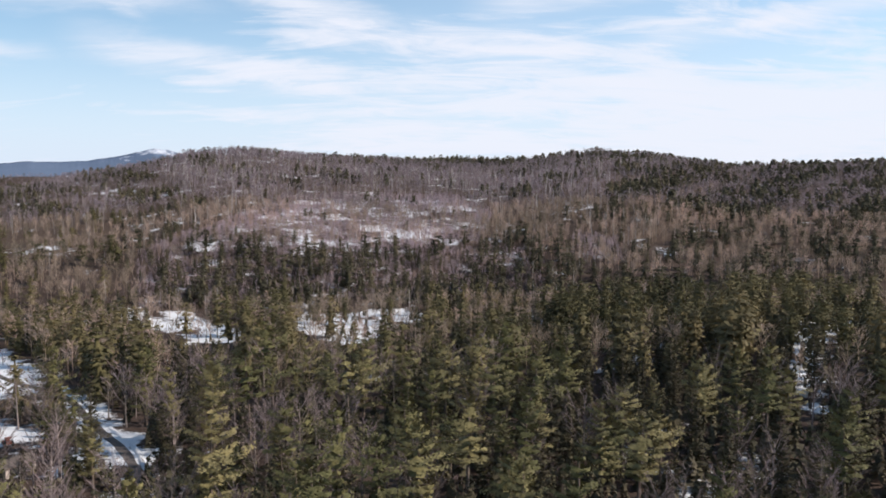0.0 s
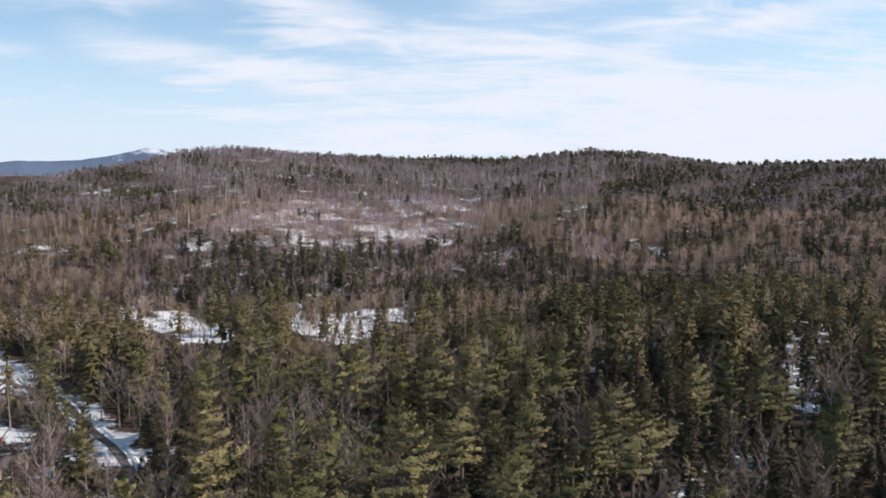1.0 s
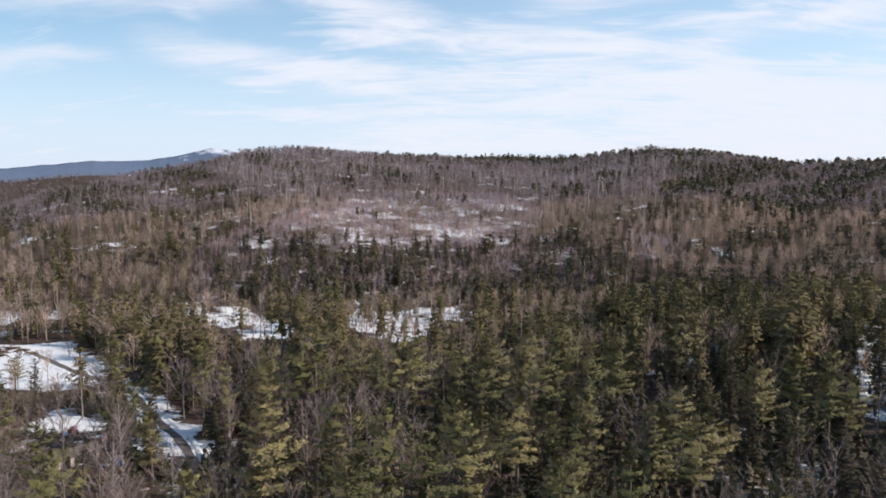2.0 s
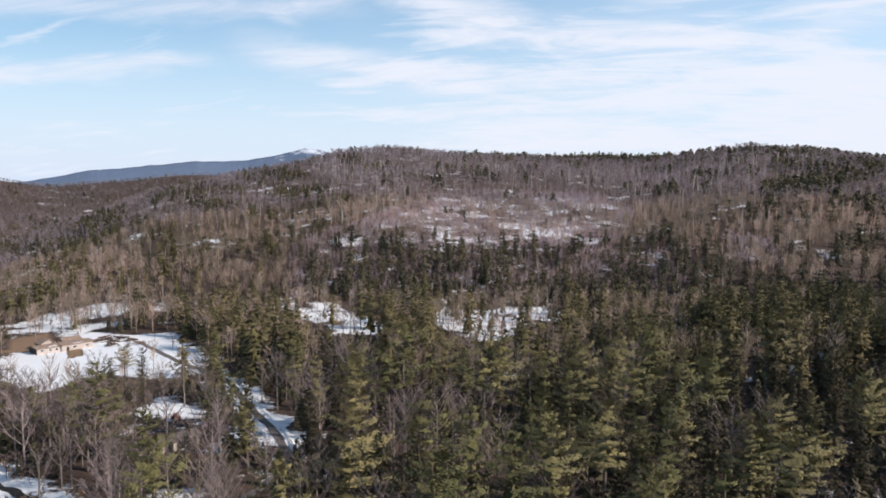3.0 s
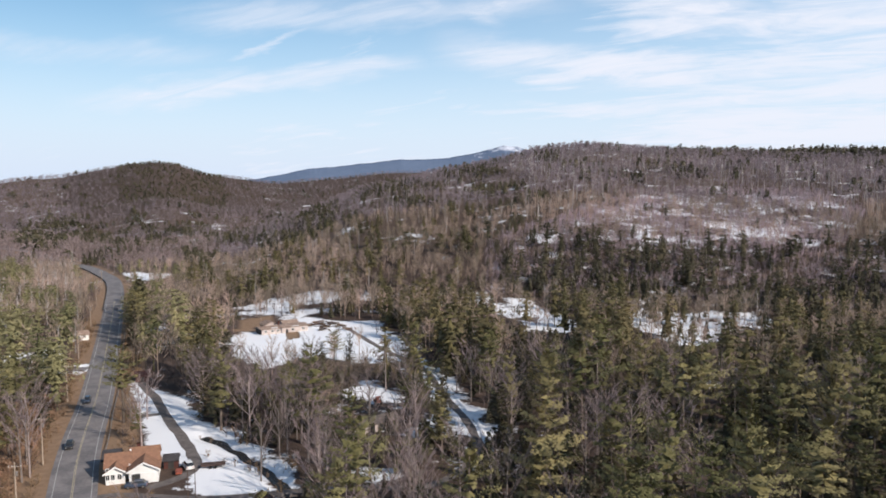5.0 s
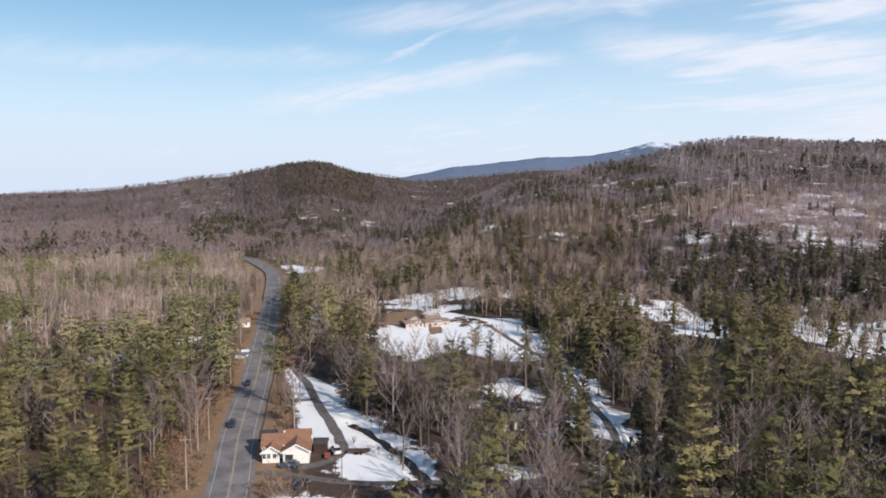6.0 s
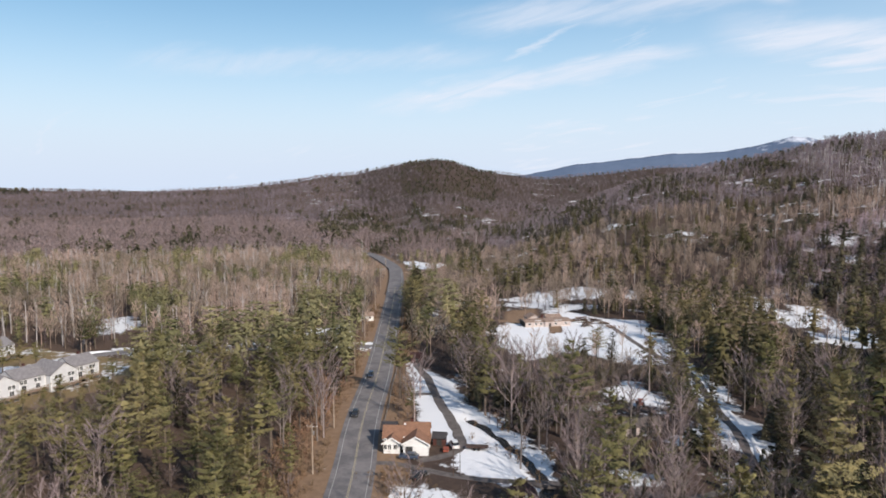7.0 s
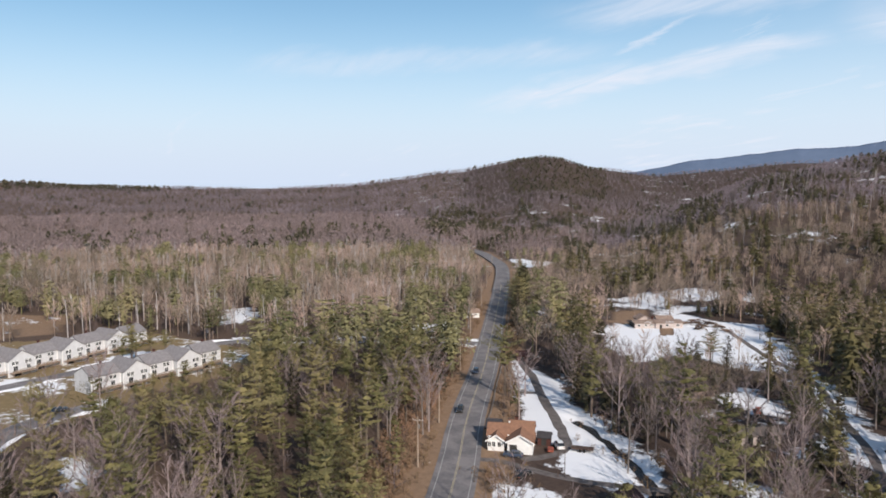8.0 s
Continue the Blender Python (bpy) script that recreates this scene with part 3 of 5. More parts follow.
def snow_share(x, y):
    a, r = bearing(x, y), np.hypot(x, y)
    s = np.interp(a, [-60, -10, 10, 25, 48, 54, 100], [0.28, 0.26, 0.20, 0.26, 0.30, 0.12, 0.10])
    slope = np.interp(a, [-60, -16, 0, 22, 34, 44, 56, 66], [0.18, 0.2, 0.27, 0.26, 0.2, 0.24, 0.25, 0.10])
    s = s + (slope - s) * np.clip((r - 400) / 60, 0, 1)
    s = np.where((r > 1250) & (a > 40) & (a < 54), 0.08, s)
    s = s + 0.13 * wander(x, y, 38, 0.4)
    s = np.where((r > 395) & (r < 510) & (a > -7) & (a < 23), 0.27 + 0.12 * wander(x, y, 21, 1.3) + 0.12 * wander(x, y, 8, 2.3), s)
    for p in (CUT, CUT_EAST):
        s = np.maximum(s, np.clip(0.22 + edge_of(p, x, y) / 60, 0, 0.44 + 0.13 * wander(x, y, 24, 2.0) + 0.14 * wander(x, y, 9, 5.0)))
    for p in SNOWFIELDS:
        s = np.maximum(s, np.clip(0.42 + edge_of(p, x, y) / 12 + (0.09 if p in (YARD, MEADOW) else 0.22) * wander(x, y, 6, 3.3), 0, 0.86))
    s = np.where(inside(MEADOW_BACK, x, y) | inside(YARD_EAST, x, y) | inside(POND_EAST, x, y) | inside(POND, x, y), np.minimum(s, 0.52 + 0.12 * wander(x, y, 14, 6.0)), s)
    s = np.where(inside(GLADE_WEST, x, y) | inside(GLADE_EAST, x, y), np.minimum(s, 0.64 + 0.2 * wander(x, y, 8, 6.5)), s)
    s = np.where(inside(TOWN, x, y), 0.36 + 0.1 * wander(x, y, 9, 2.2), s)
    s = np.where(inside(FIELD, x, y), 0.26 + 0.2 * wander(x, y * 2.5, 9, 4.2), s)
    s = np.where(inside(VERGE, x, y) | inside(DIRT[0], x, y) | inside(DIRT[1], x, y), 0.0, s)
    s = np.where((away(ROAD, x, y) < 8), 0.15, s)
    s = np.where((away(TOWN_ROAD, x, y) < 8), 0.5, s)
    return s


def build_ground():
    rings = list(np.arange(4, 100, 8.0)) + list(np.arange(100, 450, 3.0))
    while rings[-1] < 4900:
        rings.append(rings[-1] * 1.026)
    turns = list(np.arange(-45, 100, 0.5)) + list(np.arange(100, 315, 5.0))
    rr, aa = np.meshgrid(rings, np.radians(turns), indexing="ij")
    x, y = -np.sin(aa) * rr, np.cos(aa) * rr
    z = ground_height(x, y)
    z = z - 1.2 * np.clip(1 - away(BROOK, x, y) / 4.5, 0, 1)
    n, k = rr.shape
    v = np.stack([x, y, z], -1).reshape(-1, 3)
    v = np.vstack([v, [[0, 0, 0]]])
    idx = np.arange(n * k).reshape(n, k)
    nxt = np.roll(idx, -1, axis=1)
    quads = np.stack([idx[:-1], idx[1:], nxt[1:], nxt[:-1]], -1).reshape(-1, 4)
    hub = [(n * k, int(idx[0, j]), int(nxt[0, j])) for j in range(k)]
    me = bpy.data.meshes.new("ground")
    me.from_pydata(v.tolist(), [], [tuple(q) for q in quads.tolist()] + hub)
    me.polygons.foreach_set("use_smooth", [True] * len(me.polygons))
    px, py = v[:, 0], v[:, 1]
    for name, values in (("snow", snow_share(px, py)), ("grass", np.where(inside(FIELD, px, py) | inside(VERGE, px, py) | inside(DIRT[0], px, py) | inside(DIRT[1], px, py) | inside(TOWN, px, py) | (away(ROAD, px, py) < 12), 1.0, np.where(np.hypot(px, py) > 520, np.where(bearing(px, py) > 54, 0.2, np.where(np.hypot(px, py) > 1250, 0.0, 0.12)), np.where(bearing(px, py) > 53, 0.15, 0.0)))), ("lawn", np.where(inside(TOWN, px, py), 1.0, 0.0))):
        me.attributes.new(name, "FLOAT", "POINT").data.foreach_set("value", np.asarray(values, np.float32))
    me.materials.append(M["ground"])
    me.update()
    return tagged(new("ground", me), "wooded valley floor and hillside with old snow and leaf litter", "ground", kind="structure")


def smooth_line(line, step=4.0):
    """Places along a line of the plan, rounded at its corners, with the direction at each."""
    p = [Vector((*q, 0)) for q in line]
    p = [p[0] * 2 - p[1]] + p + [p[-1] * 2 - p[-2]]
    out = []
    for i in range(1, len(p) - 2):
        n = max(1, int((p[i + 1] - p[i]).length / step))
        for j in range(n):
            u = j / n
            a, b, c, d = p[i - 1:i + 3]
            out.append(0.5 * ((2 * b) + (c - a) * u + (2 * a - 5 * b + 4 * c - d) * u * u + (3 * b - a - 3 * c + d) * u ** 3))
    out.append(p[-2])
    return out


def ribbon(line, left, right, lift, rag=0.0, dash=None):
    """A strip along a line between two offsets to its right, draped on the ground, with a little thickness."""
    pts = smooth_line(line, 3.0)
    s = Soup()
    rows = []
    for i, p in enumerate(pts):
        d = (pts[min(i + 1, len(pts) - 1)] - pts[max(i - 1, 0)]).normalized()
        side = Vector((d.y, -d.x, 0))
        row = []
        for off in (left, right):
            q = p + side * (off + (random.uniform(-rag, rag) if rag else 0))
            row.append(q)
        rows.append(row)
    for row in rows:
        c = (row[0] + row[1]) / 2
        r = c.length
        h = lift + (0.0 if r < 415 else 0.9)
        for q in row:
            z = max(float(ground_height(q.x, q.y)), float(ground_height(c.x, c.y))) if r > 415 else float(ground_height(q.x, q.y))
            s.v.append((q.x, q.y, z + h))
        for q in row:
            s.v.append((q.x, q.y, -2.0 if r < 415 else float(ground_height(q.x, q.y)) - 2.0))
    for i in range(len(rows) - 1):
        a, b = 4 * i, 4 * i + 4
        s.f += [(a, a + 1, b + 1, b), (a, b, b + 2, a + 2), (a + 1, a + 3, b + 3, b + 1)]
    return s


def build_roads():
    road = tagged(part("road", ribbon(ROAD, -4.8, 4.8, 0.05), M["asphalt"]), "two-lane grey asphalt highway through the woods", "road", kind="structure")
    part("edge_line", ribbon(ROAD, -3.72, -3.6, 0.056), M["white_line"], road, "worn white edge line")
    part("edge_line", ribbon(ROAD, 3.6, 3.72, 0.056), M["white_line"], road, "worn white edge line")
    part("centre_line", ribbon(ROAD, -0.2, -0.09, 0.056), M["yellow_line"], road, "faded yellow centre line")
    part("centre_line", ribbon(ROAD, 0.09, 0.2, 0.056), M["yellow_line"], road, "faded yellow centre line")
    tagged(part("side_road", ribbon(SIDE_ROAD, -1.15, 1.15, 0.045, 0.2), M["lane"]), "narrow dark lane between ploughed snowbanks", "road", kind="structure")
    tagged(part("driveway", ribbon(DRIVE, -1.35, 1.35, 0.04, 0.25), M["lane"]), "dark gravel driveway cleared through snow", "driveway", kind="structure")
    tagged(part("driveway", ribbon(DRIVE_SPUR, -1.2, 1.2, 0.034, 0.2), M["lane"]), "short gravel spur of the driveway", "driveway", kind="structure")
    tagged(part("brook", ribbon(BROOK, -1.25, 1.15, -0.8, 0.9), M["water"]), "dark open brook between snowy banks", "brook", kind="structure")
    tagged(part("estate_road", ribbon(TOWN_ROAD, -3.0, 3.0, 0.04), M["asphalt"]), "asphalt road in front of the terraced houses", "road", kind="structure")
    tagged(part("parking_lane", ribbon(TOWN_LOT, -3.6, 3.6, 0.036), M["asphalt"]), "asphalt parking lane below the terraced houses", "road", kind="structure")


build_ground()
build_roads()


def build_mountain():
    """A far mountain, painted haze-blue, with a snowy summit beyond the wooded hill."""
    az = np.radians(np.linspace(14, 46, 420))
    prof = np.interp(np.degrees(az), [14, 18, 20.5, 21.6, 22.4, 23.5, 26, 28, 29.5, 31, 34, 37, 39.5, 43, 46], [200, 262, 325, 336, 322, 296, 262, 252, 254, 242, 215, 193, 150, 110, 60])
    rows = [(3900, 0.0), (4000, 0.2), (4100, 0.42), (4180, 0.58), (4260, 0.72), (4330, 0.84), (4390, 0.94), (4430, 1.0), (4600, 0.7), (4800, 0.2)]
    s = Soup()
    for i, t in enumerate(az):
        for r, f in rows:
            jag = 4 * noise.noise(Vector((float(t) * 60, 0, 0))) + 2 * noise.noise(Vector((float(t) * 300, 3, 0)))
            s.v.append((-math.sin(t) * r, math.cos(t) * r, float(f * prof[i] + f ** 6 * jag) - 10 * (f == 0)))
    n = len(rows)
    for i in range(len(az) - 1):
        for j in range(n - 1):
            a = i * n + j
            s.f.append((a, a + 1, a + n + 1, a + n))
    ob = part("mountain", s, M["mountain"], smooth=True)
    tagged(ob, "distant mountain in painted haze blue with patches of summit snow", "mountain", kind="structure")


build_mountain()


# ---- trees ----
def pine_parts(h, whorls, boughs, tufts, rng, base=0.34, spread=0.2, droop=0.05, needle=0.6, sides=6, taper=0.5, gaps=0.15):
    """Trunk and needle tufts of a conifer of height h: whorls of boughs, uneven in length and some of them lost, each a plume of small upturned tufts."""
    trunk, crown = Soup(), Soup()
    lean = Vector((rng.uniform(-0.03, 0.03), rng.uniform(-0.03, 0.03), 0)) * h
    at = lambda u: Vector((lean.x * u * u, lean.y * u * u, h * u))
    trunk.tube([at(0) - Vector((0, 0, 0.6)), at(0.3), at(0.65), at(0.97)], [h * 0.012, h * 0.0098, h * 0.0065, h * 0.0015], sides)
    lop = rng.uniform(0, 6.28)
    for i in range(4):
        w, c = rng.uniform(0, 6.28), at(base * rng.uniform(0.45, 0.98))
        trunk.tube([c, c + Vector((math.cos(w), math.sin(w), 0.1)) * h * 0.06], [h * 0.002, h * 0.0006], 3, cap=False)
    swell = [rng.uniform(0.7, 1.2) for _ in range(6)]
    for i in range(whorls):
        s = (i + rng.uniform(0.15, 0.85)) / whorls
        c = at(base + (0.985 - base) * s)
        wave = swell[int(s * 4.99)] + (swell[int(s * 4.99) + 1] - swell[int(s * 4.99)]) * (s * 4.99 % 1)
        full = h * spread * ((1 - s) ** taper + 0.04) * (0.55 + 0.45 * min(1, s * 2.6)) * wave * rng.uniform(0.85, 1.15)
        n = max(3, round(boughs * (1.0 - 0.35 * s)))
        for b in range(n):
            if rng.uniform(0, 1) < gaps * (1 - s):
                continue
            w = 6.28 * (b + rng.uniform(0, 0.9)) / n + i * 1.3
            ln = full * rng.uniform(0.45, 1.25) * (1 + 0.28 * math.cos(w - lop))
            rise = 0.16 - 2.4 * droop + 0.75 * s * s + rng.uniform(-0.14, 0.26)
            d = Vector((math.cos(w), math.sin(w), rise)).normalized() * ln
            across = Vector((-math.sin(w), math.cos(w), 0))
            if s < 0.55 and b % 2 == i % 2:
                trunk.tube([c, c + d * 0.75], [h * 0.0018, h * 0.0007], 3, cap=False)
            for k in range(tufts):
                f = 0.28 + 0.75 * ((k + rng.uniform(0, 0.9)) / tufts) ** 0.8
                side = rng.uniform(-1, 1)
                q = c + d * f + Vector((0, 0, ln * (0.26 * f * f + rng.uniform(-0.1, 0.1)))) + across * side * 0.34 * ln * (1.15 - 0.7 * f)
                face = (math.cos(w) * 0.85 + rng.uniform(-0.28, 0.28), math.sin(w) * 0.85 + rng.uniform(-0.28, 0.28), 0.5 + rng.uniform(-0.25, 0.3))
                way = d.normalized() * 0.8 + across * side * 0.9 + Vector((rng.uniform(-0.5, 0.5), rng.uniform(-0.5, 0.5), rng.uniform(0.1, 1.3)))
                crown.tuft(q, way, face, needle * rng.uniform(0.65, 1.45) * (0.7 + 0.3 * (1 - s)), rng.uniform(0.3, 0.5), 1)
        # added skirts inside the crown that block light and darken its middle
        if s < 0.72:
            ring = [c + Vector((math.cos(0.9 * m + i), math.sin(0.9 * m + i), 0)) * full * rng.uniform(0.1, 0.32) + Vector((0, 0, rng.uniform(-0.03, 0.0) * h)) for m in range(7)]
            crown.add(ring + [c + Vector((0, 0, h * 0.25 / whorls))], [(m, (m + 1) % 7, 7) for m in range(0, 7, 1 + i % 2)])
    crown.sliver(at(0.93), Vector((0.02, 0.02, h * 0.075)), h * 0.01)
    return trunk, crown


def bare_parts(h, limbs, rng, twigs=7, wide=0.055, lift=0.5, spread=1.0):
    """Trunk with limbs, and the fine twigs, of a leafless tree."""
    trunk, crown = Soup(), Soup()
    bend = [Vector((rng.uniform(-1, 1), rng.uniform(-1, 1), 0)) * h * 0.02 for _ in range(4)]
    at = lambda u: Vector((0, 0, h * u)) + bend[0] * u + bend[1] * u * u
    trunk.tube([at(0) - Vector((0, 0, 0.5)), at(0.25), at(0.5), at(0.75), at(0.95)], [h * 0.013, h * 0.0105, h * 0.0085, h * 0.005, h * 0.0015], 5)
    for i in range(limbs):
        u = 0.28 + 0.6 * (i + rng.uniform(0, 1)) / limbs
        w = i * 2.4 + rng.uniform(-0.5, 0.5)
        ln = h * (0.40 - 0.25 * (u - 0.28)) * rng.uniform(0.7, 1.15) * spread
        out = Vector((math.cos(w), math.sin(w), 0))
        p0 = at(u)
        p1 = p0 + out * ln * 0.30 + Vector((0, 0, ln * 0.44))
        p2 = p1 + out * ln * 0.16 + Vector((0, 0, ln * lift))
        trunk.tube([p0, p1, p2], [h * 0.0042, h * 0.003, h * 0.0008], 3, cap=False)
        for j in range(6):
            f = 0.3 + 0.7 * j / 5
            q = p0.lerp(p1, f * 2) if f < 0.5 else p1.lerp(p2, f * 2 - 1)
            w2 = w + rng.uniform(-1.3, 1.3)
            d = Vector((math.cos(w2) * 0.55, math.sin(w2) * 0.55, rng.uniform(0.6, 1.3))).normalized() * ln * rng.uniform(0.28, 0.5)
            crown.sliver(q, d, wide * 1.7)
            for k in range(twigs):
                g = rng.uniform(0.2, 1.0)
                w3 = w2 + rng.uniform(-1.2, 1.2)
                e = Vector((math.cos(w3) * 0.6, math.sin(w3) * 0.6, rng.uniform(0.35, 1.3))).normalized() * ln * rng.uniform(0.14, 0.3)
                crown.sliver(q + d * g, e, wide)
    return trunk, crown


def far_pine(rng, whorls=9, boughs=5, tufts=6, width=0.2, base=0.2, taper=0.5, size=0.034, even=0.0):
    """A conifer one metre high in few faces: uneven whorls of small sprays round a slim trunk."""
    s = Soup()
    s.tube([(0, 0, -0.04), (0, 0, 0.95)], [0.012, 0.002], 3, cap=False)
    lop = rng.uniform(0, 6.28)
    for i in range(whorls):
        u = (i + rng.uniform(0.1, 0.9)) / whorls
        z = base + (0.97 - base) * u
        full = width * ((1 - u) ** taper + 0.04) * (0.6 + 0.4 * min(1, u * 2.8)) * rng.uniform(0.65 + 0.25 * even, 1.25 - 0.15 * even)
        for b in range(boughs):
            w = 6.28 * (b + rng.uniform(0, 0.9)) / boughs + i
            ln = full * rng.uniform(0.5, 1.25) * (1 + 0.25 * math.cos(w - lop))
            for k in range(tufts):
                f = 0.25 + 0.75 * (k + rng.uniform(0, 0.9)) / tufts
                q = Vector((math.cos(w), math.sin(w), 0.02 + 0.6 * u + rng.uniform(-0.2, 0.42))) * ln * f + Vector((-math.sin(w), math.cos(w), 0)) * ln * rng.uniform(-0.38, 0.38) + Vector((0, 0, z))
                face = (math.cos(w) * 0.85 + rng.uniform(-0.28, 0.28), math.sin(w) * 0.85 + rng.uniform(-0.28, 0.28), 0.5 + rng.uniform(-0.25, 0.3))
                way = Vector((math.cos(w) + rng.uniform(-1.1, 1.1), math.sin(w) + rng.uniform(-1.1, 1.1), rng.uniform(-0.1, 0.6)))
                s.tuft(q, way, face, size * rng.uniform(0.7, 1.5) * (1.2 - 0.4 * u), rng.uniform(0.3, 0.5), 1)
    # added solid core that stops light passing through the crown
    for z0, z1, rad in ((base + 0.02, 0.66, 0.26), (0.5, 0.93, 0.16)):
        ring = [(math.cos(1.257 * m) * width * rad * rng.uniform(0.6, 1.25), math.sin(1.257 * m) * width * rad * rng.uniform(0.6, 1.25), z0 + rng.uniform(-0.05, 0.08)) for m in range(5)]
        s.add(ring + [(0, 0, z1)], [(m, (m + 1) % 5, 5) for m in range(5)])
    return s


def far_cone(rng, count=18, width=0.2, point=0.7):
    """The far-off conifer: a ragged crown of small sprays, pointed or round."""
    s = Soup()
    for i in range(count):
        u = (i + rng.uniform(0, 1)) / count
        w = i * 2.4 + rng.uniform(-0.5, 0.5)
        ln = width * ((1 - u) ** point + 0.06) * rng.uniform(0.5, 1.2)
        q = Vector((math.cos(w) * ln * 0.6, math.sin(w) * ln * 0.6, 0.14 + 0.8 * u))
        face = (math.cos(w) * 0.8 + rng.uniform(-0.3, 0.3), math.sin(w) * 0.8 + rng.uniform(-0.3, 0.3), 0.45)
        s.tuft(q, Vector((math.cos(w), math.sin(w), rng.uniform(-0.6, 1.2))), face, width * (1.2 - 0.6 * u) * rng.uniform(0.8, 1.2), 0.65, 1)
    return s


def far_birch(rng):
    """A pale slim stem one metre high, a little bent, with a few twigs."""
    s = Soup()
    a, b = rng.uniform(-0.04, 0.04), rng.uniform(-0.04, 0.04)
    s.tube([(0, 0, -0.03), (a * 0.3, b * 0.3, 0.45), (a, b, 0.95)], [0.018, 0.014, 0.004], 3, cap=False)
    for i in range(5):
        z, w = rng.uniform(0.45, 0.85), rng.uniform(0, 6.28)
        s.sliver((a * z, b * z, z), Vector((math.cos(w) * 0.4, math.sin(w) * 0.4, 1)) * 0.2, 0.014)
    return s


def far_bare(rng, count, wide, trunk=0.014, low=0.3, spread=1.0):
    """A leafless tree one metre high in slivers: a stem and a rounded vase of branches."""
    s = Soup()
    s.tube([(0, 0, -0.04), (0, 0, 0.85)], [trunk, trunk * 0.35], 3, cap=False)
    for i in range(count):
        z = low + (0.84 - low) * rng.uniform(0, 1) ** 0.85
        w = rng.uniform(0, 6.28)
        tilt = rng.uniform(0.25, 1.0) * spread
        full = math.sin(math.pi * min(1, max(0.12, (z - low + 0.08) / (1.0 - low)))) ** 0.7
        ln = rng.uniform(0.14, 0.30) * (1.1 - 0.5 * z)
        off = rng.uniform(0, 0.17) * full * spread
        s.sliver((math.cos(w) * off, math.sin(w) * off, z), Vector((math.cos(w) * tilt, math.sin(w) * tilt, 1.0)).normalized() * ln, wide * rng.uniform(0.7, 1.3))
    return s


def forest_mesh(name, kinds, places, material):
    """Joins many trees into one mesh: kinds are tree shapes one metre high, places rows of kind, x, y, z, height, turn, tint, girth."""
    shapes = []
    for s in kinds:
        tris = []
        for f in s.f:
            tris += [(f[0], f[i], f[i + 1]) for i in range(1, len(f) - 1)]
        shapes.append((np.array(s.v), np.array(tris)))
    vs, fs, ts, n = [], [], [], 0
    for k, (sv, sf) in enumerate(shapes):
        rows = places[places[:, 0] == k]
        if not len(rows):
            continue
        c, si = np.cos(rows[:, 5])[:, None], np.sin(rows[:, 5])[:, None]
        g = (rows[:, 4] * rows[:, 7])[:, None]
        x = (sv[None, :, 0] * c - sv[None, :, 1] * si) * g + rows[:, 1:2]
        y = (sv[None, :, 0] * si + sv[None, :, 1] * c) * g + rows[:, 2:3]
        z = sv[None, :, 2] * rows[:, 4:5] + rows[:, 3:4]
        vs.append(np.stack([x, y, z], -1).reshape(-1, 3))
        fs.append((sf[None] + (np.arange(len(rows)) * len(sv))[:, None, None] + n).reshape(-1, 3))
        ts.append(np.repeat(rows[:, 6], len(sv)))
        n += len(rows) * len(sv)
    v, f, t = np.vstack(vs), np.vstack(fs), np.concatenate(ts)
    me = bpy.data.meshes.new(name)
    me.vertices.add(len(v))
    me.vertices.foreach_set("co", v.astype(np.float32).ravel())
    me.loops.add(f.size)
    me.loops.foreach_set("vertex_index", f.astype(np.int32).ravel())
    me.polygons.add(len(f))
    me.polygons.foreach_set("loop_start", np.arange(0, f.size, 3, dtype=np.int32))
    me.update(calc_edges=True)
    me.attributes.new("tint", "FLOAT", "POINT").data.foreach_set("value", t.astype(np.float32))
    me.materials.append(material)
    return new(name, me)


# stands of trees: distance from and to, bearing from and to, share of conifers; later ones override
VALLEY_STANDS = [(0, 420, 6, 22, 0.6), (0, 420, -6, 6, 0.74), (0, 420, -60, -5, 0.84), (200, 420, -60, -19, 0.85), (0, 300, 53, 74, 0.84), (0, 300, 74, 120, 0.7), (290, 620, 53, 120, 0.29), (620, 900, 53, 120, 0.09), (900, 3000, 53, 120, 0.04), (390, 600, 22, 53, 0.38), (600, 1000, 22, 53, 0.18)]
SLOPE_STANDS = [(1000, 3000, 22, 53, 0.10), (390, 455, -7, 23, 0.52), (455, 515, -7, 23, 0.36), (420, 600, -60, -6, 0.5), (500, 1060, -60, -8, 0.16), (420, 1060, -60, -13, 0.46), (510, 1060, -8, 22, 0.1), (1060, 3000, -60, 9, 0.75), (1060, 3000, 9, 24, 0.12), (820, 1080, 36, 58, 0.25), (1350, 3000, 43, 50.5, 0.8)]
OTHER_STANDS = [(250, 392, -9, 22, 0.46), (1250, 3000, 53, 120, 0.05), (2300, 3000, 77, 120, 0.7), (890, 1100, 46, 56, 0.4), (400, 700, 20, 31, 0.34), (97, 250, 28.5, 44, 0.55), (97, 150, 24, 40, 0.66), (97, 300, 11, 24, 0.72), (120, 250, 20, 28.5, 0.85), (250, 400, 20, 28, 0.55), (250, 430, 28, 34, 0.35), (420, 1300, 23, 31, 0.22), (420, 900, 31, 42, 0.36), (900, 1300, 31, 42, 0.18), (0, 175, 72, 120, 0.55), (97, 172, 27, 38.5, 0.45)]


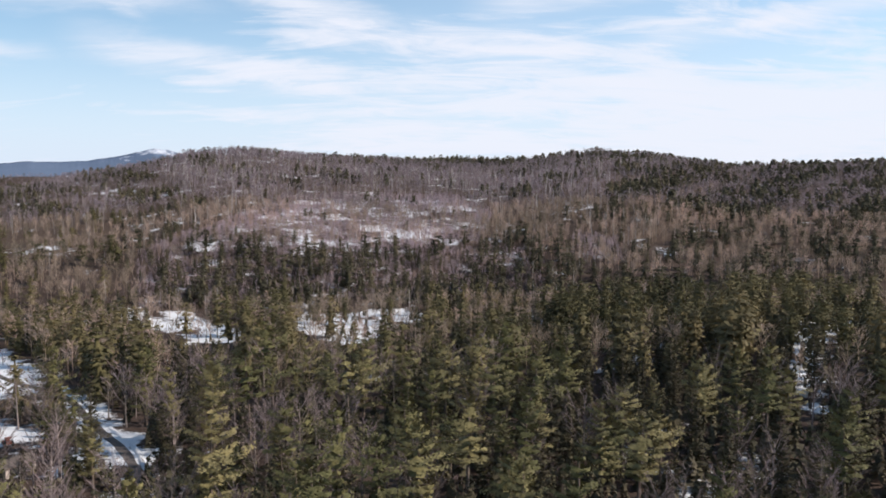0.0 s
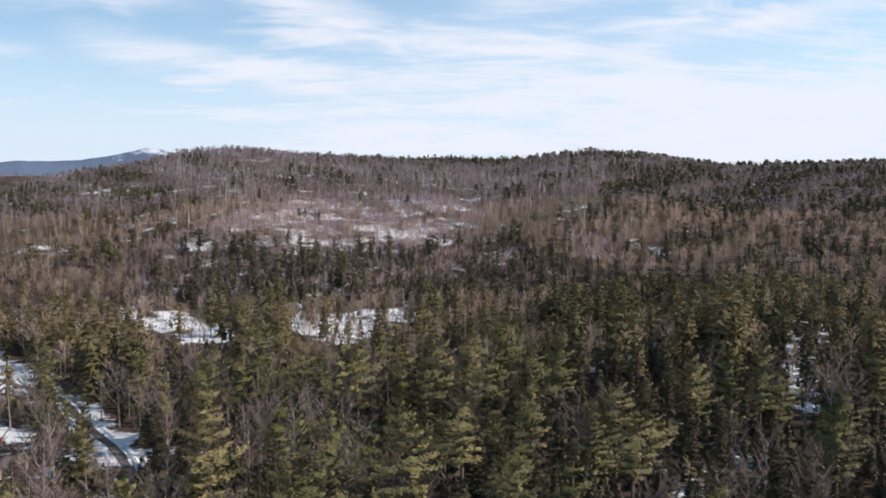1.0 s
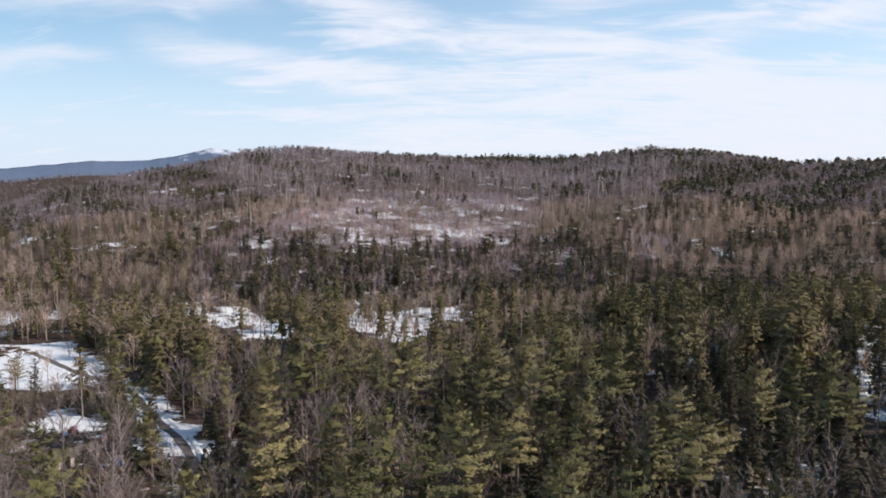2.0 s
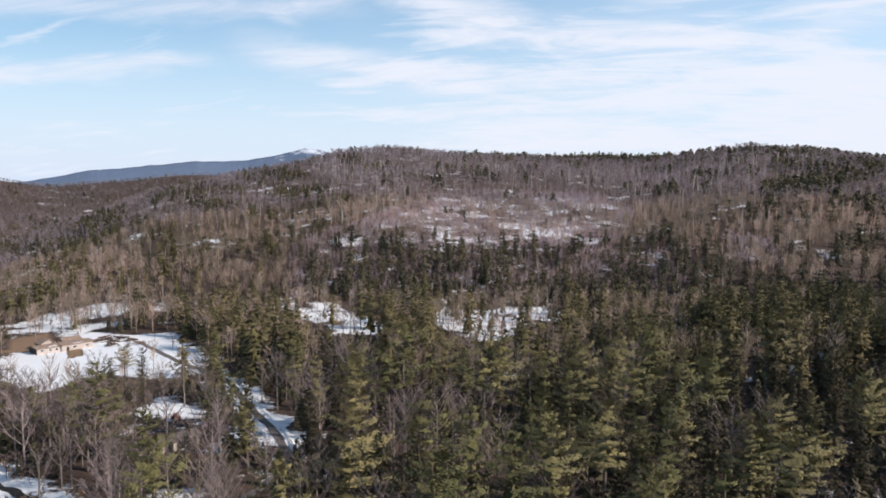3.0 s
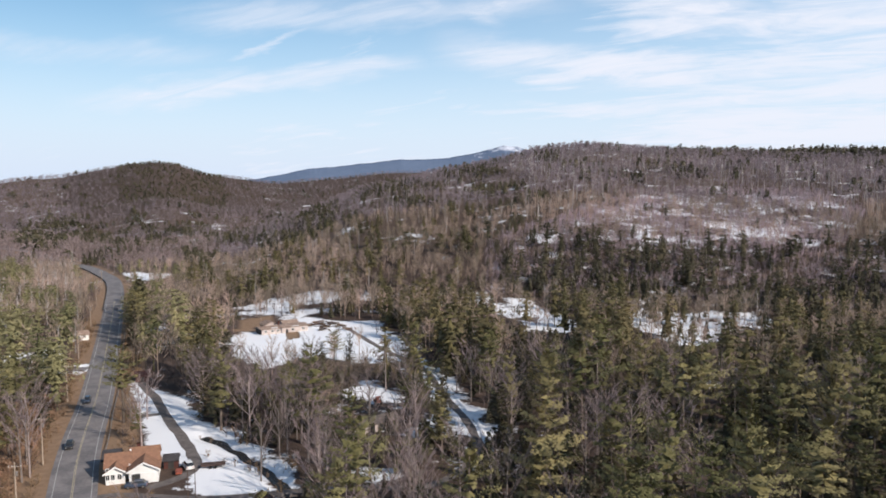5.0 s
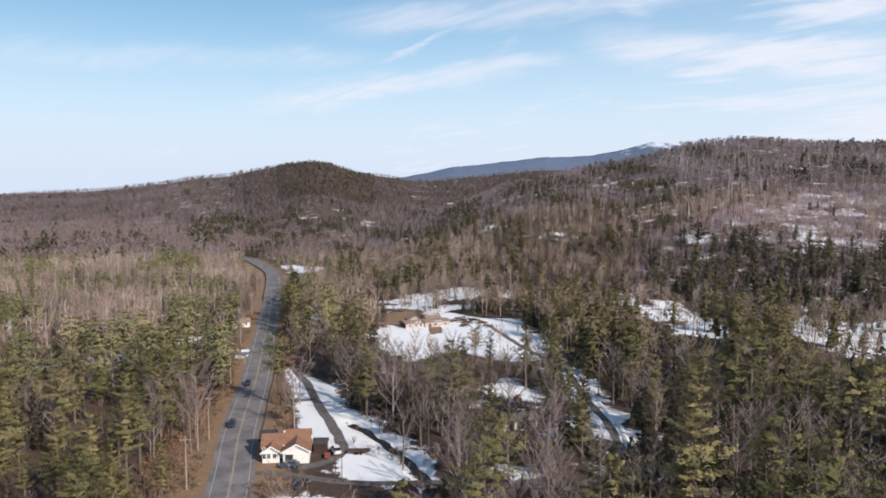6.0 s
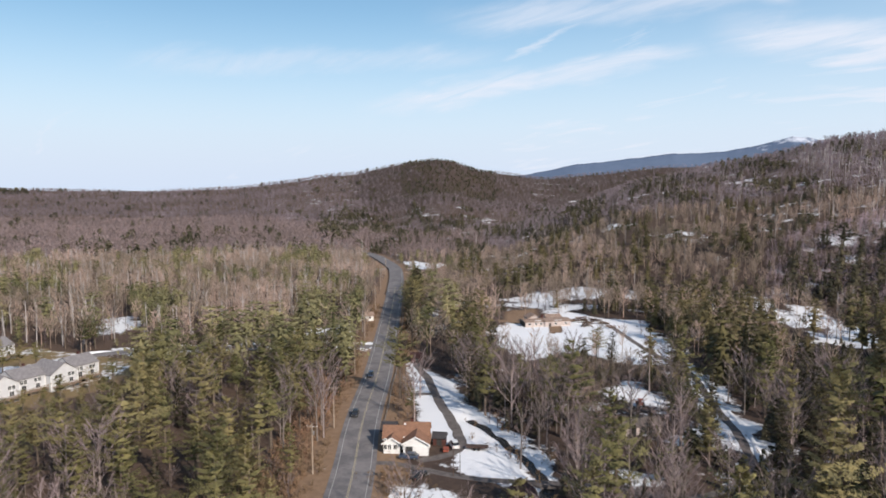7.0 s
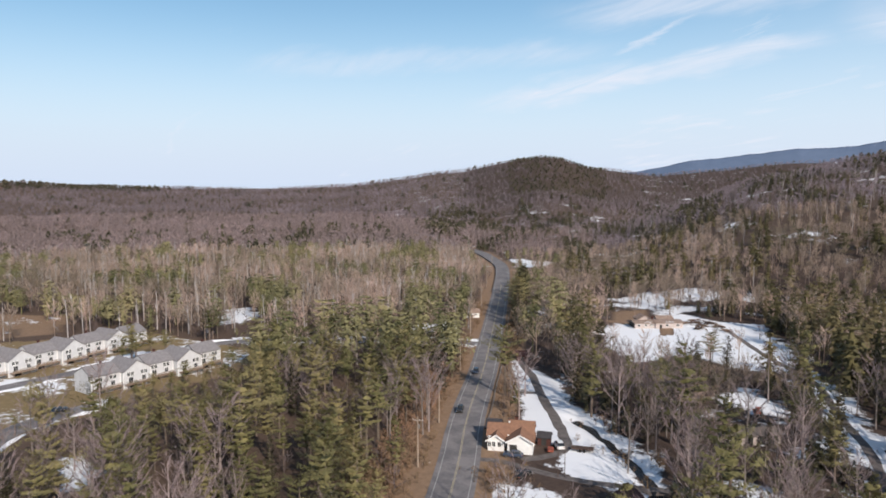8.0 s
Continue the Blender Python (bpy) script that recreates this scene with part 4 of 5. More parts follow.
def conifer_share(x, y):
    """The share of conifers among the trees, stand by stand: distance and bearing from, to, and the share."""
    a, r = bearing(x, y), np.hypot(x, y)
    p = np.full(x.shape, 0.3)
    for r0, r1, a0, a1, share in VALLEY_STANDS + SLOPE_STANDS + OTHER_STANDS:
        p = np.where((r >= r0) & (r < r1) & (a >= a0) & (a < a1), share, p)
    rise = np.interp(a, RISE_BEARING, RISE_START)
    p = np.where((a > 44) & (a < 57) & (r > rise - 70) & (r < rise + 200), 0.42, p)
    return p


def scatter(r0, r1, cell, a0=-44, a1=98):
    """Places of trees on a shaken grid, with the open ground and the lanes left free and kept in the camera's view.
    Rows of x, y, height, conifer or not, chance.
    """
    n = int(r1 / cell) + 2
    gx, gy = np.meshgrid(np.arange(-n, n + 1), np.arange(-n // 2, n + 1))
    rng = np.random.default_rng(int(r0 * 7 + 3))
    x = (gx + rng.uniform(-0.46, 0.46, gx.shape)).ravel() * cell
    y = (gy + rng.uniform(-0.46, 0.46, gy.shape)).ravel() * cell
    r, a = np.hypot(x, y), bearing(x, y)
    keep = (r >= r0) & (r < r1) & (a > a0) & (a < a1)
    far = np.where(a < 24, np.interp(a, HILL_BEARING, HILL_DISTANCE) + 90, np.interp(a, RISE_BEARING, RISE_END) + 110)
    keep &= r < far
    x, y, r, a = x[keep], y[keep], r[keep], a[keep]
    con = rng.uniform(0, 1, x.shape) < np.clip(conifer_share(x, y) + np.where(r > 380, 0.5, 0.36) * wander(x, y, 26, 1.0) * np.clip(conifer_share(x, y) * 3, 0, 1) + 0.10 * wander(x, y, 90, 3.0), 0.015, 0.97)
    clump = wander(x, y, 34, 8.0) + 0.5 * wander(x, y, 13, 9.0)
    slope = (r > 395) & (a > -7) & (a < 23)
    clump = np.where(slope & (r < 510), 0.55 * clump + 0.9 * wander(x, y, 11, 4.4) + 0.35, clump)
    con = np.where(((r > 570) | slope | ((r > 290) & (a > 53))) & ((r < 1060) | (a > 40)), clump > np.interp(conifer_share(x, y), [0, 0.08, 0.3, 0.5, 0.8, 1.0], [1.5, 0.8, 0.3, 0.0, -0.6, -1.5]) + rng.uniform(-0.32, 0.32, x.shape), con)
    h = np.where(con, 25.0 - 13 * rng.uniform(0, 1, x.shape) ** 1.5 + 2.0 * wander(x, y, 30, 7.0), rng.uniform(10.5, 17, x.shape))
    h = np.where((r > 380) & (a < 53), np.where(con, np.where(r < 520, 7 + 11 * rng.uniform(0, 1, x.shape) ** 1.4, rng.uniform(7.5, 14, x.shape)), rng.uniform(9, 15, x.shape)), h)
    h = np.where(slope & (r < 510) & ~con, h * 0.6, h)
    h = np.where((r > 300) & (a >= 53), np.where(con, rng.uniform(10, 17, x.shape), rng.uniform(11, 17, x.shape)), h)
    h = np.where((r > 1060) & (a < 9) & con, 9 + 8 * rng.uniform(0, 1, x.shape) ** 2, h)
    h = np.where((r < 300) & (a >= 53) & con, h * 0.8, h)
    h = np.where((r >= 250) & (r <= 380) & (a < 53) & con, h * 0.8, h)
    h = np.where((r > 1300) & (a > 40) & (a < 52) & con, h * 0.85, h)
    h = np.where((r > 520) & (a > 20) & (a < 53), h * 0.8, h)
    h = np.where((r > 1300) & (a > 24), h * 0.72, h)
    cut = inside(CUT, x, y) | inside(CUT_EAST, x, y)
    h = np.where(cut, np.where(con, rng.uniform(4, 11, x.shape), rng.uniform(4, 13, x.shape)), h)
    con &= ~(cut & (rng.uniform(0, 1, x.shape) < 0.4))
    ok = np.ones(x.shape, bool)
    dice = rng.uniform(0, 1, x.shape)
    ok &= con | ~slope | (r > 510) | (dice < 0.85)
    # how many leafless trees and conifers stand on the open ground, and in the camera's line of sight to it
    for turn in (0, 1):
        reach = np.where(r < 690, EYE_Z / (EYE_Z - np.minimum(h * 0.86, 30)), 1.0)
        steps = [1 + (reach - 1) * f for f in (0.25, 0.5, 0.75, 1.0)]
        low = np.zeros(x.shape, bool)
        for polys, bare_in, con_in, bare_by, con_by in STANDING:
            for p in polys:
                within = inside(p, x, y)
                beside = np.zeros(x.shape, bool)
                for k in steps:
                    beside |= inside(p, x * k, y * k)
                ok &= ~within | (dice < np.where(con, con_in, bare_in))
                low |= beside & ~within & (dice >= np.where(con, con_by, bare_by))
        for line, w, by in LANES:
            ok &= away(line, x, y) > w + 1.0
            for k in steps:
                low |= (away(line, x * k, y * k) <= w * 0.7) & (dice >= np.where(con, by * 0.6, by))
        # trees cut short where grown ones would hide the open ground from the camera
        if turn == 0:
            h = np.where(low, h * rng.uniform(0.32, 0.5, x.shape), h)
        else:
            ok &= ~low
    return x[ok], y[ok], h[ok], con[ok], rng.uniform(0, 1, x.shape)[ok], r[ok], a[ok]


# ---- buildings ----
def gable(s, x0, y0, x1, y1, z0, eave, ridge, along="x"):
    """A closed block with a pitched top, its ridge along x or y."""
    if along == "x":
        ym = (y0 + y1) / 2
        v = [(x0, y0, z0), (x1, y0, z0), (x1, y1, z0), (x0, y1, z0), (x0, y0, eave), (x1, y0, eave), (x1, y1, eave), (x0, y1, eave), (x0, ym, ridge), (x1, ym, ridge)]
        f = [(0, 1, 5, 4), (1, 2, 6, 9, 5), (2, 3, 7, 6), (3, 0, 4, 8, 7), (4, 5, 9, 8), (6, 7, 8, 9), (0, 3, 2, 1)]
    else:
        xm = (x0 + x1) / 2
        v = [(x0, y0, z0), (x1, y0, z0), (x1, y1, z0), (x0, y1, z0), (x0, y0, eave), (x1, y0, eave), (x1, y1, eave), (x0, y1, eave), (xm, y0, ridge), (xm, y1, ridge)]
        f = [(0, 1, 5, 8, 4), (1, 2, 6, 5), (2, 3, 7, 9, 6), (3, 0, 4, 7), (4, 8, 9, 7), (5, 6, 9, 8), (0, 3, 2, 1)]
    return s.add(v, f)


def slabs(x0, y0, x1, y1, eave, ridge, along="x", over=0.45, thick=0.22):
    """The two roof slabs over such a block, with overhanging eaves."""
    out = []
    for sign in (-1, 1):
        s = Soup()
        if along == "x":
            ym, half = (y0 + y1) / 2, (y1 - y0) / 2
            k = (ridge - eave) / half
            e = ym + sign * (half + over)
            ze = eave - k * over
            a = [(x0 - over, e, ze), (x1 + over, e, ze), (x1 + over, ym, ridge), (x0 - over, ym, ridge)]
        else:
            xm, half = (x0 + x1) / 2, (x1 - x0) / 2
            k = (ridge - eave) / half
            e = xm + sign * (half + over)
            ze = eave - k * over
            a = [(e, y0 - over, ze), (e, y1 + over, ze), (xm, y1 + over, ridge), (xm, y0 - over, ridge)]
        lo = [(p[0], p[1], p[2] + 0.02) for p in a]
        hi = [(p[0], p[1], p[2] + 0.02 + thick) for p in a]
        s.add(lo + hi, [(0, 1, 2, 3), (7, 6, 5, 4), (0, 4, 5, 1), (1, 5, 6, 2), (2, 6, 7, 3), (3, 7, 4, 0)])
        out.append(s)
    return out


def add_block(home, box, z0, eave, ridge, wall, roof, along="x", over=0.45):
    x0, y0, x1, y1 = box
    part("wall", gable(Soup(), x0, y0, x1, y1, z0, eave, ridge, along), wall, home)
    for s in slabs(x0, y0, x1, y1, eave, ridge, along, over):
        part("roof", s, roof, home)


def add_window(home, x, z, y, w=1.0, h=1.3, side="y", sign=-1, name="window"):
    """A framed window or glazed door set on a wall face that looks along y or x."""
    frame_s, pane_s = Soup(), Soup()
    t = 0.1
    for a0, b0, a1, b1 in ((-w / 2 - t, -h / 2 - t, w / 2 + t, -h / 2), (-w / 2 - t, h / 2, w / 2 + t, h / 2 + t), (-w / 2 - t, -h / 2, -w / 2, h / 2), (w / 2, -h / 2, w / 2 + t, h / 2), (-0.03, -h / 2, 0.03, h / 2)):
        lo, hi = sorted((y, y + sign * 0.07))
        if side == "y":
            frame_s.box(x + a0, lo, z + b0, x + a1, hi, z + b1)
        else:
            frame_s.box(lo, x + a0, z + b0, hi, x + a1, z + b1)
    lo, hi = sorted((y, y + sign * 0.03))
    if side == "y":
        pane_s.box(x - w / 2, lo, z - h / 2, x + w / 2, hi, z + h / 2)
    else:
        pane_s.box(lo, x - w / 2, z - h / 2, hi, x + w / 2, z + h / 2)
    win = part(name, frame_s, M["trim"], home, "white window frame" if name == "window" else "white door frame")
    part("pane", pane_s, M["glass"], win, "dark glass pane")


def add_chimney(home, x, y, z0, z1, w=0.7):
    s = Soup().box(x - w / 2, y - w / 2, z0, x + w / 2, y + w / 2, z1).box(x - w / 2 - 0.08, y - w / 2 - 0.08, z1 - 0.2, x + w / 2 + 0.08, y + w / 2 + 0.08, z1)
    part("chimney", s, M["siding_red"], home, "red brick chimney")


def road_house():
    home = thing("house", pose(-124.3, 106.6, 0, 0, 0, 45), "white clapboard house with brown shingle roofs beside the highway", "house")
    w, r = M["siding_white"], M["shingle_brown"]
    add_block(home, (-2.9, -1.0, 2.9, 5.5), 0, 2.9, 4.5, w, r, "y")
    add_block(home, (-3.0, 3.5, 2.7, 8.8), 0, 3.5, 5.5, w, r, "x")
    add_block(home, (-7.8, 2.6, -3.05, 7.8), 0, 3.1, 5.0, w, r, "x")
    add_block(home, (-7.6, 0.2, -3.8, 4.6), 0, 2.6, 3.8, w, r, "y")
    for x0, x1, y, eave, ridge in ((-2.9, 2.9, -1.0, 2.9, 4.5), (-7.6, -3.8, 0.2, 2.6, 3.8)):
        xm = (x0 + x1) / 2
        for xe in (x0 - 0.5, x1 + 0.5):
            ze = eave - 0.5 * (ridge - eave) / (xm - x0)
            part("rake_board", Soup().add([(xe, y - 0.5, ze - 0.12), (xm, y - 0.5, ridge - 0.12), (xm, y - 0.5, ridge + 0.24), (xe, y - 0.5, ze + 0.24), (xe, y - 0.42, ze - 0.12), (xm, y - 0.42, ridge - 0.12), (xm, y - 0.42, ridge + 0.24), (xe, y - 0.42, ze + 0.24)],
                                          [(0, 1, 2, 3), (7, 6, 5, 4), (3, 2, 6, 7), (0, 4, 5, 1), (0, 3, 7, 4), (1, 5, 6, 2)]), M["trim"], home, "white rake board")
    part("rake_board", Soup().box(-3.2, 2.2, 3.1, -2.85, 8.0, 3.3).box(-3.2, 5.2, 3.3, -2.85, 5.6, 5.6), M["trim"], home, "white roof valley board")
    part("garage_door", Soup().box(-0.4, -1.07, 0.05, 2.3, -1.0, 2.3), M["trim"], home, "white panelled garage door")
    # flat dark sheet in place of the shade inside the bay
    part("garage_door", Soup().box(-2.4, -1.06, 0.05, -0.7, -1.0, 2.2), M["dark_gap"], home, "open garage bay, its inner shade drawn as a dark sheet")
    for x in (-7.2, -6.2, -4.9):
        add_window(home, x, 1.6, 0.2, 0.7, 1.1)
    for x in (-7.2,):
        add_window(home, x, 3.3, 0.2, 0.5, 0.5)
    add_window(home, 2.4, 1.6, 2.9, 1.0, 1.1, "x", 1)
    add_window(home, 7.0, 1.8, 2.7, 1.0, 1.2, "x", 1)
    add_chimney(home, -1.4, 6.6, 4.5, 6.4)

    shed = thing("shed", pose(-135.6, 107.5, 0, 0, 0, 45), "small shed with a black shingle roof beside the house", "shed")
    add_block(shed, (-1.6, 0, 1.6, 4.5), 0, 2.6, 4.0, M["siding_white"], M["shingle_dark"], "x")
    part("door", Soup().box(-0.5, -0.05, 0.02, 0.5, 0.0, 2.0), M["dark_gap"], shed)

    shed = thing("shed", pose(-125.6, 115.3, 0, 0, 0, 40), "dark red garden shed with a dark roof in the yard", "shed")
    add_block(shed, (-1.5, -1.2, 1.5, 1.4), 0, 1.9, 2.8, M["siding_red"], M["shingle_dark"], "x", 0.3)
    part("door", Soup().box(-0.6, -1.26, 0.02, 0.6, -1.2, 1.7), M["dark_gap"], shed)

    barn = thing("barn", pose(-88.2, 102.9, 0, 0, 0, 50), "small white barn with a dull red roof beside the lane", "barn")
    add_block(barn, (-2.5, -3.4, 2.5, 3.4), 0, 2.6, 4.7, M["siding_white"], M["shingle_red"], "y")
    part("door", Soup().box(-1.2, -3.47, 0.02, 1.2, -3.4, 2.2), M["dark_gap"], barn)
    add_window(barn, 0.0, 3.2, -3.4, 0.6, 0.7)

    shed = thing("shed", pose(-192, 165, 0, 0, 0, 50), "rust-red shed at the end of the driveway", "shed")
    add_block(shed, (-1.8, -1.5, 1.8, 1.5), 0, 2.1, 3.2, M["siding_red"], M["shingle_red"], "x")
    part("door", Soup().box(-0.6, -1.56, 0.02, 0.6, -1.5, 1.8), M["dark_gap"], shed)

    shed = thing("roadside_shed", pose(-269, 200.5, 0, 0, 0, 62), "small pale shed with a pinkish roof beside the highway", "shed")
    add_block(shed, (-3.0, -2.2, 3.0, 2.2), 0, 2.5, 3.7, M["siding_white"], M["shingle_tan"], "x")
    part("door", Soup().box(-1.6, -2.26, 0.02, -0.5, -2.2, 2.0), M["dark_gap"], shed)
    add_window(shed, 1.3, 1.5, -2.2, 0.9, 0.9)

    shed = thing("long_shed", pose(-98.5, 157, 0, 0, 0, 62), "long low shed with a grey-brown roof under the trees", "shed")
    add_block(shed, (-6.5, -2.4, 6.5, 2.4), 0, 2.3, 3.4, M["siding_tan"], M["shingle_dull"], "x")
    for x in (-4.5, -1.5, 1.5, 4.5):
        part("door", Soup().box(x - 1.0, -2.46, 0.02, x + 1.0, -2.4, 2.0), M["dark_gap"], shed)


def ranch_house():
    home = thing("house", pose(-205.0, 252.5, 0, 0, 0, 60) @ Matrix.Diagonal((1, 1, 0.76, 1)), "long low tan house with brown roofs on the snowy clearing", "house")
    wall, roof = M["siding_tan"], M["shingle_tan"]
    add_block(home, (-10.5, -3.6, -1.6, 3.6), 0, 3.0, 3.9, wall, roof, "x")
    add_block(home, (-1.55, -4.4, 10.4, 3.0), 0, 3.2, 3.9, wall, roof, "x")
    add_block(home, (-6.5, 3.6, -0.5, 9.6), 0, 3.6, 5.4, wall, roof, "y")
    add_block(home, (2.0, 3.1, 9.0, 8.6), 0, 3.4, 4.8, wall, roof, "x")
    for x in (-8.6, -5.6, -3.2):
        add_window(home, x, 1.7, -3.6, 1.1, 1.1)
    for x in (3.4, 8.2):
        add_window(home, x, 1.7, -4.4, 1.3, 1.1)
    part("door", Soup().box(0.2, -4.46, 0.05, 1.2, -4.4, 2.1), M["dark_gap"], home)
    # The end wall lies in shade, painted here as a dark panel.
    part("end_wall_boards", Soup().box(-10.58, -3.4, 0.05, -10.5, 3.4, 2.8), M["dark_gap"], home, "dark panel standing in for the shade on the end wall")
    for x0, y0, x1, y1, z in ((-6.0, -3.2, -3.0, -1.2, 3.24), (3.0, -4.2, 6.5, -2.6, 3.35)):
        part("roof_snow", Soup().box(x0, y0, z, x1, y1, z + 0.25), M["snow"], home, "patch of old snow on the roof")
    add_chimney(home, -1.0, 1.4, 3.8, 5.6)
    for k, (x, y, n) in enumerate(((-200, 268, 6), (-202, 276, 5), (-190, 263, 7), (-195, 276, 6), (-188, 273, 7), (-181, 268, 5), (-193, 269, 7), (-197, 272, 6))):
        pile = thing("log_pile", pose(x, y, float(ground_height(x, y)), 0, 0, 30 + 47 * k), "tangled pile of brown logs and brush on the snow", "log pile", "brush piles by the clearing")
        rng = random.Random(k)
        for i in range(2 * n):
            w, tilt = rng.uniform(-0.7, 0.7), rng.uniform(-0.12, 0.25)
            yy, zz, ln = rng.uniform(-1.6, 1.6), 0.2 + 0.32 * (i // n) + rng.uniform(0, 0.3), rng.uniform(1.4, 2.8)
            d = Vector((math.cos(w), math.sin(w), tilt)) * ln
            c = Vector((rng.uniform(-0.6, 0.6), yy, zz + abs(tilt) * ln))
            part("log", Soup().tube([c - d, c + d], [rng.uniform(0.14, 0.26), 0.12], 6), M["wood_dark"] if i % 3 else M["wood"], pile)


def terrace(units, m, group):
    """A stepped row of two-storey terraced houses: each unit a thing with its own walls, roof, windows and deck."""
    for i in range(units):
        cross = i % 2 == 1
        base = m @ Matrix.Translation((i * 9.2, (1.6 if cross else 0.0) * -1.0 + (0.5 if i % 3 else 0.0), 0)) @ Matrix.Diagonal((0.98, 1, 0.95, 1))
        home = thing("terraced_house", base, "pale grey two-storey terraced house with grey roof and front deck" if not cross else "pale grey terraced house with a broad front gable and deck", "house", group)
        if cross:
            add_block(home, (-4.55, -0.4, 4.55, 10.0), 0, 5.6, 8.6, M["siding_grey"], M["shingle_grey"], "y", 0.35)
        else:
            add_block(home, (-4.58, 0.0, 4.58, 9.6), 0, 5.7, 8.2, M["siding_grey"], M["shingle_grey"], "x", 0.3)
        y = -0.4 if cross else 0.0
        for x in (-2.3, 2.2):
            for dx in (-0.62, 0.62):
                add_window(home, x + dx, 4.6, y, 0.95, 1.25)
        add_window(home, -2.2, 2.6, y, 1.5, 1.9, name="glazed_door")
        add_window(home, 2.2, 2.7, y, 1.3, 1.4)
        part("corner_board", Soup().box(-4.75, y - 0.06, 0, -4.5, y + 0.12, 5.5), M["trim"], home, "white corner board")
        part("corner_board", Soup().box(4.5, y - 0.05, 0, 4.74, y + 0.12, 5.5), M["trim"], home, "white corner board")
        part("deck", Soup().box(-4.3, y - 2.0, 1.45, 4.3, y - 0.08, 1.62), M["deck"], home, "weathered wooden deck")
        rail = Soup().box(-4.3, y - 2.0, 2.5, 4.3, y - 1.9, 2.62).box(-4.3, y - 1.98, 1.62, 4.3, y - 1.92, 1.75)
        for k in range(30):
            rail.box(-4.28 + k * 0.295, y - 1.98, 1.6, -4.2 + k * 0.295, y - 1.93, 2.5)
        part("railing", rail, M["deck"], home, "brown deck railing")
        for x in (-4.1, -1.4, 1.4, 4.1):
            part("deck_post", Soup().box(x - 0.08, y - 1.98, 0, x + 0.08, y - 1.82, 1.45), M["deck"], home)
        part("basement_door", Soup().box(-2.6, y - 0.05, 0.05, -0.4, y, 1.4), M["dark_gap"], home)
        if i % 2 == 0:
            add_chimney(home, 1.5, 5.6, 7.0, 9.1, 0.6)


# ---- vehicles and machines ----
def car_body(w, l, h0, h1, cabin, nose=0.9):
    """A rounded car body on its sills: sections along its length."""
    s = Soup()
    secs = [(-l / 2, 0.75, h0 * 0.85), (-l / 2 + 0.15, 0.95, h0), (cabin[0], 1.0, h0 + 0.05), (cabin[1], 1.0, h0 + 0.05), (l / 2 - 0.2, 0.95, h0), (l / 2, 0.78, h0 * 0.8)]
    for y, k, z in secs:
        for x, q in ((-1, 0.32), (-1, z * 0.72), (-0.88, z), (0.88, z), (1, z * 0.72), (1, 0.32)):
            s.v.append((x * w / 2 * k, y, q))
    for i in range(len(secs) - 1):
        for j in range(6):
            a, b = 6 * i + j, 6 * i + (j + 1) % 6
            s.f.append((a, b, b + 6, a + 6))
    s.f += [(5, 4, 3, 2, 1, 0), tuple(6 * (len(secs) - 1) + k for k in range(6))]
    return s


def car(name, m, paint, label, category="car", w=1.85, l=4.6, h0=0.95, h1=1.5, cabin=(-1.9, 1.0), group=""):
    c = thing(name, m, label, category, group)
    part("body", car_body(w, l, h0, h1, cabin), paint, c)
    y0, y1 = cabin
    part("windows", Soup().add([(-w * 0.44, y0, h0), (w * 0.44, y0, h0), (w * 0.44, y1, h0), (-w * 0.44, y1, h0), (-w * 0.35, y0 + 0.5, h1 - 0.06), (w * 0.35, y0 + 0.5, h1 - 0.06), (w * 0.35, y1 - 0.7, h1 - 0.06), (-w * 0.35, y1 - 0.7, h1 - 0.06)],
                               [(0, 1, 5, 4), (1, 2, 6, 5), (2, 3, 7, 6), (3, 0, 4, 7), (4, 5, 6, 7)]), M["glass"], c, "dark car windows")
    part("roof", Soup().box(-w * 0.355, y0 + 0.48, h1 - 0.06, w * 0.355, y1 - 0.68, h1), paint, c)
    for x in (-1, 1):
        for y in (-l * 0.31, l * 0.31):
            wheel = part("wheel", Soup().tube([(x * (w / 2 - 0.2), y, 0.33), (x * (w / 2 + 0.01), y, 0.33)], [0.33, 0.33], 12), M["rubber"], c, "black tyre")
            part("rim", Soup().tube([(x * (w / 2 - 0.02), y, 0.33), (x * (w / 2 + 0.03), y, 0.33)], [0.2, 0.18], 10), M["steel"], wheel, "grey wheel rim")
        part("headlight", Soup().box(x * w * 0.34 - 0.17, l / 2 - 0.1, h0 * 0.62, x * w * 0.34 + 0.17, l / 2 + 0.02, h0 * 0.78), M["chrome"], c, "clear headlight")
        part("tail_light", Soup().box(x * w * 0.36 - 0.14, -l / 2 - 0.02, h0 * 0.65, x * w * 0.36 + 0.14, -l / 2 + 0.1, h0 * 0.82), M["red_paint"], c, "red tail light")
    part("bumper", Soup().box(-w * 0.42, l / 2 - 0.06, 0.3, w * 0.42, l / 2 + 0.06, 0.5), M["rubber"], c)
    return c


